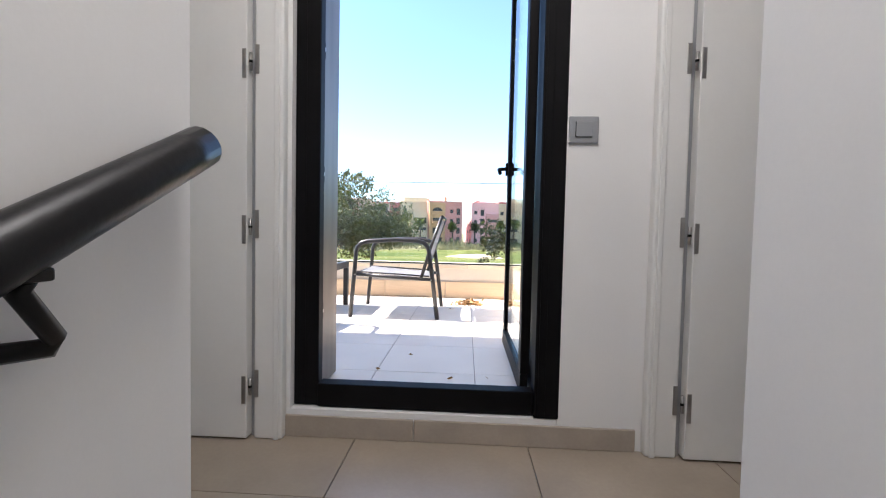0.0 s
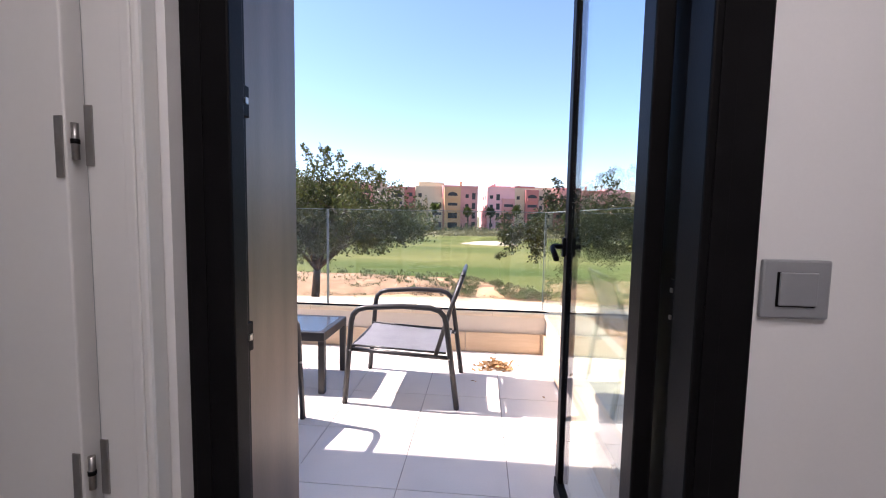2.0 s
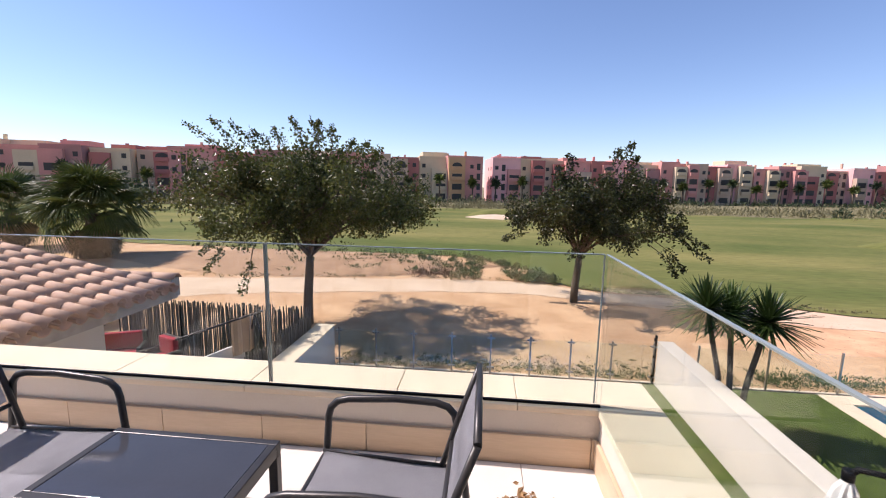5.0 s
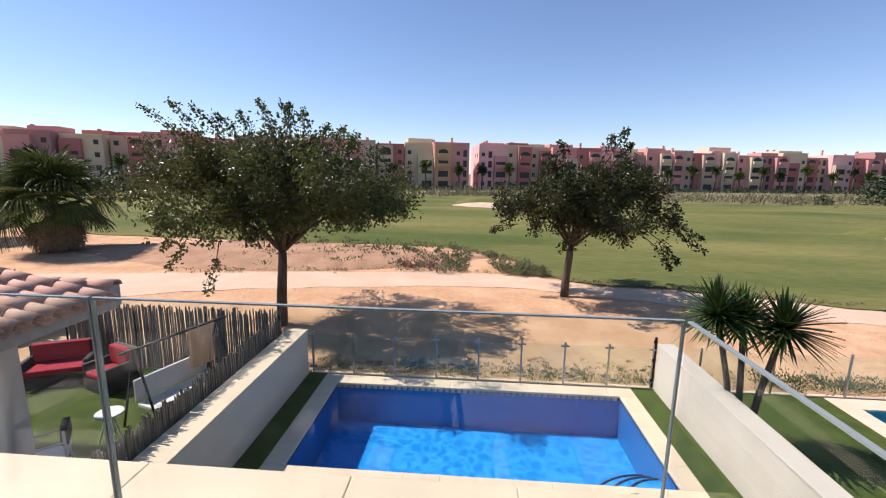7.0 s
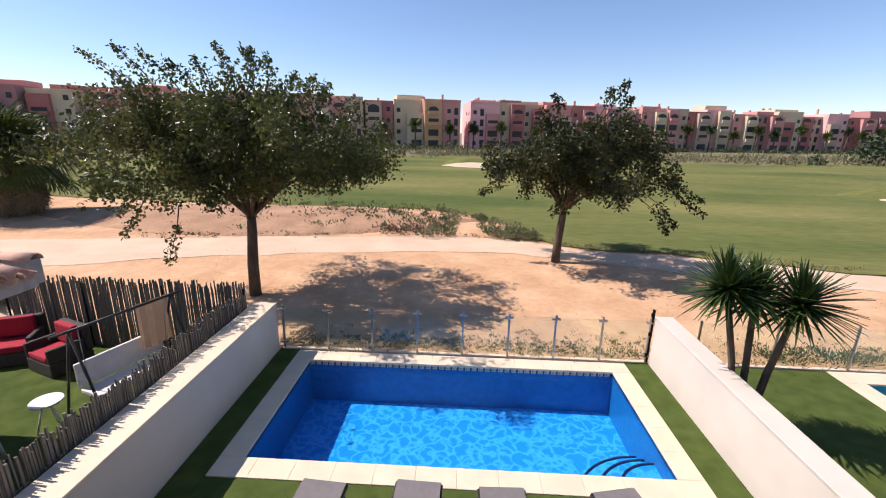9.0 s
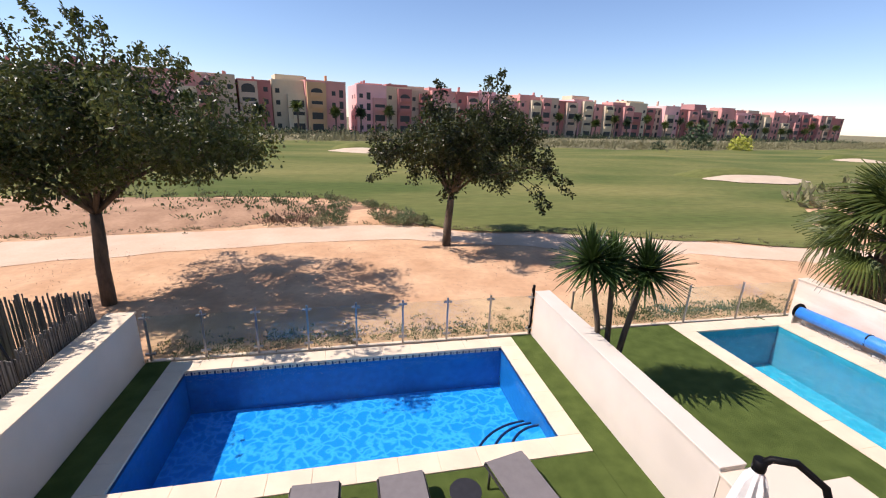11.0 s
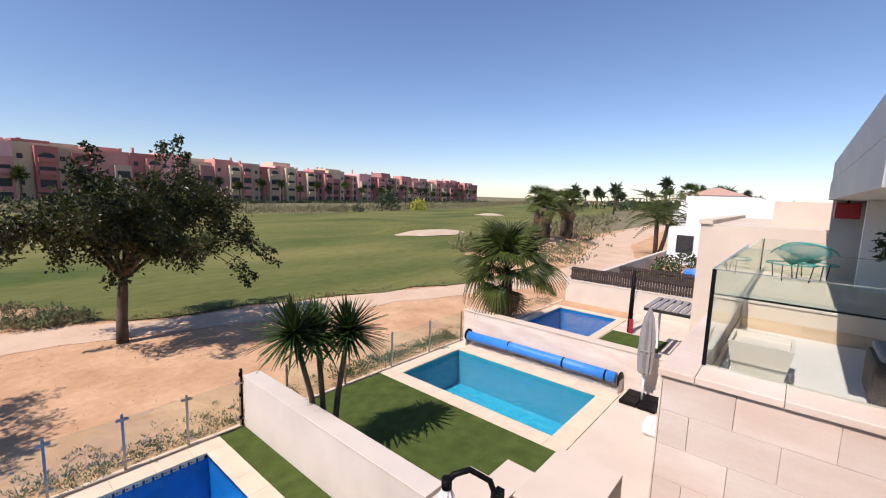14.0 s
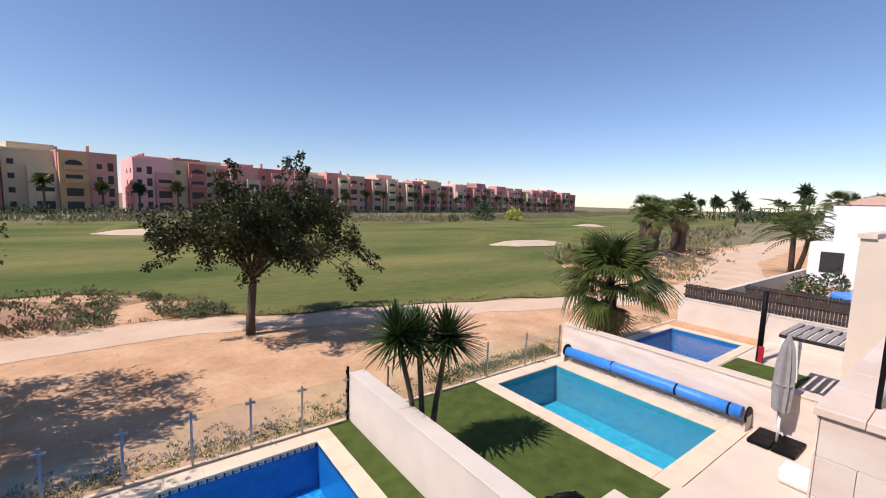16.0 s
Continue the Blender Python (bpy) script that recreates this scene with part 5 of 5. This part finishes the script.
hr = thing("handrail", "dark brown metal handrail on the stair wall", "handrail")
part("rail", T([(0.285, -0.997, 0.757), (0.285, -1.03, 0.739), (0.285, -1.3, 0.596), (0.285, -2.6, -0.1)], 0.0235, 16), "rail", hr)
for dy, dz in ((0, 0), (-0.9, -0.485)):
    br = part("bracket", T([(0.285, -1.19 + dy, 0.632 + dz), (0.285, -1.2 + dy, 0.615 + dz), (0.275, -1.165 + dy, 0.575 + dz), (0.27, -1.163 + dy, 0.566 + dz), (0.252, -1.185 + dy, 0.566 + dz)], 0.008, 8), "rail", hr)
    part("saddle", B(0.272, 0.298, -1.215 + dy, -1.185 + dy, 0.622 + dz, 0.632 + dz, 0.002), "rail", br)

# ---- terrace furniture ----
def terrace_chair():
    """Armchair of flat tube: two arm loops that are also the legs, a sling seat and a low back. Faces -x."""
    c = thing("terrace_armchair", "anthracite metal armchair with grey sling seat on terrace", "armchair", "terrace armchairs")
    for sy in (-0.29, 0.29):
        pts = [(-0.34, sy, 0.0), (-0.315, sy, 0.3), (-0.30, sy, 0.5)] + [(-0.30 + 0.09 * (1 - math.cos(a)), sy, 0.5 + 0.085 * math.sin(a)) for a in (0.5, 1.0, 1.57)] + \
              [(0.0, sy, 0.6), (0.17, sy, 0.595)] + [(0.17 + 0.09 * math.sin(a), sy, 0.595 - 0.09 * (1 - math.cos(a))) for a in (0.6, 1.1, 1.57)] + [(0.29, sy, 0.3), (0.33, sy, 0.0)]
        part("arm_loop", T(pts, 0.0145, 8, flat=1.15), "chairframe", c)
        part("seat_rail", T([(-0.31, sy * 0.96, 0.33), (0.29, sy * 0.96, 0.30)], 0.013, 8), "chairframe", c)
        part("back_post", T([(0.2, sy * 0.93, 0.31), (0.27, sy * 0.93, 0.55), (0.35, sy * 0.93, 0.78)], 0.013, 8), "chairframe", c)
        for q in ((-0.305, 0.33), (0.28, 0.30)):
            part("bolt", T([(q[0], sy * 0.9, q[1]), (q[0], sy * 1.06, q[1])], 0.006, 6), "steel", c)
    part("front_rail", T([(-0.31, -0.28, 0.33), (-0.31, 0.28, 0.33)], 0.013, 8), "chairframe", c)
    part("back_rail", T([(0.35, -0.27, 0.78), (0.35, 0.27, 0.78)], 0.013, 8), "chairframe", c)
    part("back_rail", T([(0.245, -0.27, 0.44), (0.245, 0.27, 0.44)], 0.011, 8), "chairframe", c)
    def sling(pr, half):
        bm = bmesh.new()
        grid = [[bm.verts.new((x, half * (2 * j / 6 - 1), z - 0.012 * (1 - (2 * j / 6 - 1) ** 2))) for j in range(7)] for x, z in pr]
        for a, b in zip(grid, grid[1:]):
            for j in range(6):
                f = bm.faces.new((a[j], a[j + 1], b[j + 1], b[j]))
                f.smooth = True
        bmesh.ops.solidify(bm, geom=bm.faces[:], thickness=0.006)
        return bm
    part("seat", sling([(-0.325, 0.335), (-0.3, 0.35), (-0.1, 0.335), (0.1, 0.322), (0.26, 0.32)], 0.262), "sling", c)
    part("backrest", sling([(0.252, 0.46), (0.295, 0.6), (0.348, 0.765)], 0.255), "sling", c)
    for sy in (-0.265, 0.265):
        part("seat_edge", T([(-0.32, sy, 0.352), (0.26, sy, 0.325)], 0.006, 6), "chairframe", c)
    return c
base = terrace_chair()
base.matrix_world = pose(0.06, 1.98, 0.0, 0, 0, 0)
copy_thing(base, pose(-1.55, 2.0, 0.0, 0, 0, 180))
copy_thing(base, pose(-0.78, 1.18, 0.0, 0, 0, -98))
tb = thing("coffee_table", "low anthracite table with dark glass top on terrace", "table", at=(-0.83, 2.01, 0))
for q in ((-0.385, 0.385, -0.22, -0.185), (-0.385, 0.385, 0.185, 0.22)):
    part("apron", B(*q, 0.335, 0.392, 0.004), "chairframe", tb)
for q in ((-0.385, -0.35), (0.35, 0.385)):
    part("apron", B(*q, -0.1845, 0.1845, 0.335, 0.392, 0.004), "chairframe", tb)
part("tabletop", B(-0.349, 0.349, -0.184, 0.184, 0.378, 0.391, 0.002), "tabletop", tb, "dark glass tabletop")
for sx in (-0.385, 0.345):
    for sy in (-0.22, 0.18):
        part("leg", B(sx, sx + 0.04, sy, sy + 0.04, 0.0, 0.334, 0.004), "chairframe", tb)
rs = np.random.RandomState(6)
pts, dirs = [], []
for _ in range(170):
    a, r_ = rs.uniform(0, math.tau), abs(rs.normal()) * 0.5
    pts.append((0.64 + 0.13 * r_ * math.cos(a) * 1.2, 2.42 + 0.13 * r_ * math.sin(a), 0.004 + 0.035 * max(0, 1 - r_) * rs.uniform(0, 1)))
    dirs.append((rs.normal(), rs.normal(), 0.12 * abs(rs.normal())))
tagged(part("dry_leaves", mesh("dry_leaves", *leaves(pts, dirs, 0.045, rs, 0.55), M["dryleaf"])), "small heap of dry brown leaves on terrace tiles", "leaves", kind="stuff")
for k, (x, y) in enumerate(((0.46, 2.12), (0.49, 2.1), (0.93, 1.9), (0.2, 0.5), (0.55, 0.42), (0.7, 0.45), (0.3, 0.75))):
    v, f = leaves([(x, y, 0.003)], [(math.cos(k), math.sin(k), 0.1)], 0.035, rs, 0.5)
    tagged(part("fallen_leaf", mesh("fallen_leaf", v, f, M["dryleaf"])), "single dry leaf on the terrace floor", "leaf")

# ---- neighbouring house to the east ----
NZ = -0.12
n = thing("neighbour_house", "pale stone-clad house with glazed terraces", "house")
part("wall", B(5.05, 8.6, 0.3, 3.24, G - 0.05, NZ - 0.02), "cream", n)
part("floor", B(5.4, 8.6, 0.3, 2.98, NZ - 0.019, NZ), "tile", n)
part("parapet", B(5.05, 8.6, 3.0, 3.24, NZ - 0.019, 0.175), "cream", n)
part("parapet", B(5.05, 5.38, 0.3, 2.999, NZ - 0.019, 0.175), "cream", n)
for k in range(5):
    part("skirting_stone", B(5.39 + 0.64 * k, 5.39 + 0.64 * (k + 1) - 0.003, 2.981, 2.999, NZ + 0.001, 0.03, 0.002), "travertine", n)
ends = [0.3, 0.58, 1.185, 1.79, 2.4, 2.994]
for a, b in zip(ends, ends[1:]):
    part("coping_stone", B(5.0, 5.42, a + 0.0015, b - 0.0015, 0.176, 0.24, 0.006), "pinkstone", n)
part("coping_stone", B(5.0, 5.62, 2.996, 3.28, 0.176, 0.24, 0.006), "pinkstone", n)
for k in range(5):
    part("coping_stone", B(5.622 + 0.595 * k, 5.622 + 0.595 * (k + 1) - 0.003, 2.985, 3.28, 0.176, 0.24, 0.006), "pinkstone", n)
for r_ in range(11):
    z1 = 0.173 - 0.3195 * r_
    cuts = [3.238] + [v for v in (3.008 - 0.31 * ((r_ + 1) % 2) - 0.628 * k for k in range(6)) if v > 0.4] + [0.3]
    for a, b in zip(cuts[1:], cuts):
        part("cladding_stone", B(5.03, 5.048, a + 0.0018, b - 0.0018, z1 - 0.3165, z1, 0.002), "pinkstone", n)
    part("cladding_stone", B(5.03, 5.9 - 0.31 * (r_ % 2), 3.2405, 3.256, z1 - 0.3165, z1, 0.002), "pinkstone", n)
    for k in range(4):
        x0 = 5.902 - 0.31 * (r_ % 2) + 0.66 * k
        part("cladding_stone", B(x0, x0 + 0.657, 3.2405, 3.256, z1 - 0.3165, z1, 0.002), "pinkstone", n)
part("glass_pane", B(5.36, 5.372, 0.6, 2.97, 0.241, 1.12), "glass", n)
part("glass_pane", B(5.38, 8.55, 2.99, 3.002, 0.241, 1.12), "glass", n)
part("glass_edge", B(5.355, 5.379, 2.972, 3.003, 0.241, 1.125), "black", n)
part("glass_edge", B(5.38, 8.55, 2.989, 3.003, 1.121, 1.127), "glassedge", n)
part("glass_edge", B(5.359, 5.373, 0.6, 2.97, 1.121, 1.127), "glassedge", n)
part("facade", B(5.05, 13.5, 0.0, 0.299, G - 0.05, 2.4), "greystone", n)
part("terrace_base", B(8.61, 12.6, 0.3, 3.24, G - 0.05, 0.262), "cream", n)
for a, b in ((0.3, 1.2), (1.202, 2.1), (2.102, 3.26)):
    part("coping_stone", B(8.59, 8.95, a, b - 0.002, 0.263, 0.3, 0.004), "render", n)
for k in range(4):
    part("skirting_stone", B(8.585, 8.609, 0.35 + 0.65 * k, 0.35 + 0.65 * (k + 1) - 0.003, NZ + 0.001, 0.05, 0.002), "travertine", n)
part("glass_channel", B(8.6, 8.64, 0.5, 3.0, 0.301, 0.325), "black", n)
for a, b in ((2.09, 3.02), (0.6, 2.08)):
    part("glass_pane", B(8.614, 8.626, a, b, 0.326, 1.05), "glass", n)
    part("glass_edge", B(8.613, 8.627, a, b, 1.051, 1.057), "glassedge", n)
part("glass_pane", B(8.64, 12.35, 3.01, 3.022, 0.301, 1.04), "glass", n)
part("glass_pane", B(12.35, 12.362, 2.05, 3.0, 0.27, 0.98), "glass", n)
part("glass_edge", B(12.345, 12.367, 3.001, 3.02, 0.27, 0.985), "black", n)
part("canopy", B(5.05, 12.7, 0.3, 2.06, 1.84, 2.57), "greystone", n, "grey stone-clad canopy")
for k in range(7):
    for r_ in range(2):
        x0 = 5.06 + 1.1 * k - 0.5 * r_
        part("canopy_stone", B(max(5.05, x0), min(12.7, x0 + 1.094), 2.0605, 2.075, 1.84 + 0.365 * r_, 2.2 + 0.365 * r_, 0.002), "greystone", n)
part("fin_wall", B(12.4, 12.69, 0.3, 2.0, 0.263, 1.839), "greystone", n)
part("fin_wall", B(11.42, 11.57, 0.3, 1.6, 0.263, 1.839), "whiteplastic", n)
# dark sheet put in for the shaded interior under the canopy
part("door_glass", B(9.3, 11.2, 0.301, 0.33, 0.28, 1.8), "dark", n)
part("roof_tower", B(10.6, 12.2, -1.5, 1.38, 2.571, 4.15), "cream", n)
part("roof_window", B(10.57, 10.598, 0.75, 1.1, 3.3, 3.9), "dark", n)
n2 = thing("neighbour_house", "cream rendered terrace house with flat roofs", "house")
part("wall", B(12.9, 20.5, -2, 4.3, G - 0.05, 1.2), "cream", n2)
part("upper_floor", B(14.5, 20.0, -2, 3.0, 1.201, 1.8), "cream", n2)
part("roof_parapet", B(12.85, 20.55, 4.05, 4.35, 1.201, 1.3), "cream", n2)
part("terrace", B(12.7, 12.89, 0.3, 3.4, G - 0.05, 0.3), "cream", n2)
pl = thing("planter", "white square planter on neighbour's terrace", "planter", at=(6.45, 2.63, NZ))
bm = bmesh.new()
for z, h2 in ((0, 0.2), (0.42, 0.27), (0.42, 0.24), (0.36, 0.235)):
    for a, b in ((-1, -1), (1, -1), (1, 1), (-1, 1)):
        bm.verts.new((a * h2, b * h2, z))
bm.verts.ensure_lookup_table()
for r_ in range(3):
    for k in range(4):
        bm.faces.new([bm.verts[r_ * 4 + k], bm.verts[r_ * 4 + (k + 1) % 4], bm.verts[r_ * 4 + 4 + (k + 1) % 4], bm.verts[r_ * 4 + 4 + k]])
bm.faces.new([bm.verts[k] for k in (3, 2, 1, 0)])
bm.faces.new([bm.verts[k] for k in (12, 13, 14, 15)])
part("pot", bm, "render", pl)
ws = thing("wicker_seat", "grey woven garden seat on neighbour's terrace", "seat", at=(6.75, 1.45, NZ))
part("base", B(-0.35, 0.35, -0.35, 0.35, 0, 0.42, 0.05), "wicker", ws)
part("cushion", B(-0.32, 0.32, -0.32, 0.32, 0.421, 0.5, 0.03), "greycloth", ws)
ac = thing("cord_chair", "turquoise cord lounge chair on a far terrace", "chair", at=(11.6, 2.5, 0.263), turn=20)
for k in range(22):
    a = -1.35 + 2.7 * k / 21
    part("cord", T([(0.05 * math.cos(a), 0.02 * math.sin(a), 0.3), (-0.3 - 0.25 * math.cos(a), 0.45 * math.sin(a), 0.55 + 0.2 * math.cos(a))], 0.007, 4), "teal", ac)
part("rim", T([(-0.3 - 0.25 * math.cos(a), 0.45 * math.sin(a), 0.55 + 0.2 * math.cos(a)) for a in np.linspace(-1.6, 1.6, 14)], 0.012, 6), "teal", ac)
part("seat_rim", T([(0.35 * math.cos(a), 0.4 * math.sin(a), 0.32) for a in np.linspace(0, 6.28, 20)], 0.012, 6), "teal", ac)
for a in (0.6, 2.5, 3.8, 5.7):
    part("leg", T([(0.35 * math.cos(a), 0.4 * math.sin(a), 0.32), (0.3 * math.cos(a), 0.35 * math.sin(a), 0)], 0.01, 5), "black", ac)
copy_thing(ac, pose(12.0, 2.2, 0.263, 0, 0, -15))
rl = thing("wall_lantern", "red box lantern under the canopy", "lantern", at=(12.15, 1.8, 1.49))
part("housing", B(-0.12, 0.12, -0.18, 0.18, 0.0, 0.3, 0.02), "red", rl)
part("bracket", T([(0, 0, 0.3), (0, 0, 0.349)], 0.02, 6), "black", rl)
bush((9.5, 1.2, 0.95), 0.45, 0.6, 320, "darkbush", 41, "dark spiky potted plant on neighbour's terrace", "potted_plant")
solo("plant_pot", T([(9.5, 1.2, 0.2625), (9.5, 1.2, 0.97)], 0.16, 14, 0.22), "greystone", "grey round plant pot on terrace", "pot")

# third garden: timber fence, pergola, pool tools
f = thing("timber_fence", "dark brown vertical timber slat fence on a wall", "fence", at=(20.75, 4.65, -2.249))
slat = bpy.data.meshes.new("slat")
bm = B(-0.015, 0.015, -0.045, 0.045, 0.0, 0.62)
bm.to_mesh(slat)
bm.free()
slat.materials.append(M["darkwood"])
rf = random.Random(5)
for k in range(58):
    s = part("slat", slat, None, f)
    s.location = (0.03, 0.06 + k * 0.106, rf.uniform(-0.0, 0.03))
for z in (0.12, 0.48):
    part("rail", B(-0.03, 0.012, 0.0, 6.2, z, z + 0.06), "darkwood", f)
f2 = copy_thing(f, pose(23.45, 3.2, -2.299))
pg = thing("pergola", "grey slatted pergola roof beside a garden wall", "pergola", at=(15.6, 4.9, G))
for k in range(9):
    part("slat", B(-0.9, 0.9, -0.8 + k * 0.2, -0.66 + k * 0.2, 1.75, 1.79, 0.004), "greycloth", pg)
for sx in (-0.85, 0.85):
    part("beam", B(sx - 0.04, sx + 0.04, -0.85, 0.95, 1.66, 1.749), "chairframe", pg)
    for sy in (-0.75, 0.85):
        part("post", B(sx - 0.035, sx + 0.035, sy - 0.035, sy + 0.035, 0, 1.659), "whiteplastic", pg)
solo("black_parasol", T([(17.6, 7.0, G), (17.6, 7.0, -2.0), (17.6, 7.0, -0.9)], 0.09, 8, 0.07), "black", "closed dark parasol beside a pool", "parasol")
solo("pool_pole", T([(18.4, 7.3, G), (18.9, 7.2, -1.9)], 0.015, 6), "steel", "steel pool cleaning pole against a wall", "pole")
solo("pool_towel", B(17.45, 17.52, 6.85, 7.0, G, -2.75, 0.02), "redcushion", "pink towel hanging beside a pool", "towel")
solo("pool_bag", B(13.6, 14.3, 5.6, 6.2, G - 0.004, G + 0.06, 0.02), "greycloth", "flat grey mat on artificial lawn", "mat")
solo("canvas_cover", B(10.35, 10.85, 3.95, 4.6, G - 0.004, G + 0.3, 0.08), "whitecloth", "white cloth cover on patio", "cover")

# distant white houses to the east
def villa(x, y, w, dpt, h, label, roof=False, turn=0):
    v = thing("villa", label, "house", "distant villas", at=(x, y, G), turn=turn)
    part("wall", B(-w / 2, w / 2, 0, dpt, 0, h), "whiteplastic", v)
    part("upper_floor", B(-w / 2 + 1, w / 2 - 1.5, 1.0, dpt - 1, h + 0.001, h + 2.4), "whiteplastic", v)
    for k in range(3):
        part("window", B(-w / 2 - 0.03, -w / 2, 1 + k * dpt / 3, 1.2 + k * dpt / 3 + 1.0, 1.0, 2.4), "dark", v)
        part("window", B(-w / 2 + 0.7 + k * w / 3, -w / 2 + 2.2 + k * w / 3, dpt, dpt + 0.03, 1.0, 2.4), "dark", v)
    if roof:
        bm = bmesh.new()
        b = [bm.verts.new(q) for q in ((-w / 2 + 0.8, 0.8, h + 2.42), (w / 2 - 1.3, 0.8, h + 2.42), (w / 2 - 1.3, dpt - 0.8, h + 2.42), (-w / 2 + 0.8, dpt - 0.8, h + 2.42))]
        tp = bm.verts.new((-0.2, dpt / 2, h + 3.6))
        bm.faces.new(b[::-1])
        for k in range(4):
            bm.faces.new((b[k], b[(k + 1) % 4], tp))
        part("roof", bm, "terracotta", v)
    return v
for k in range(9):
    villa(44 + k * 13, 0.2 * (44 + k * 13) - 6.8, 10.5, 8.5, 3.0 + 0.3 * (k % 3), "white cubic villa with flat roofs", roof=k in (2, 4, 7))
structure("wall_far_gardens", B(24, 44, 10.6, 10.85, G - 0.05, G + 1.0), "render", "long white garden wall beside the track", "wall")
bush((27.5, 9.4, G), 0.7, 0.8, 200, "yellowflower", 61, "yellow-green flowering shrub in a distant garden")
for bx, by in ((30, 8.6), (34, 9.4), (37.5, 8.8), (48, 8), (55, 9), (66, 8)):
    bush((bx, by, G), 1.0, 1.3, 240, "darkbush", int(bx), "dark green shrub in a distant garden")
solo("paddling_pool", T([(33, 6.5, G), (33, 6.5, G + 0.5)], 1.6, 24), "bluecover", "light blue round paddling pool in a distant garden", "pool")
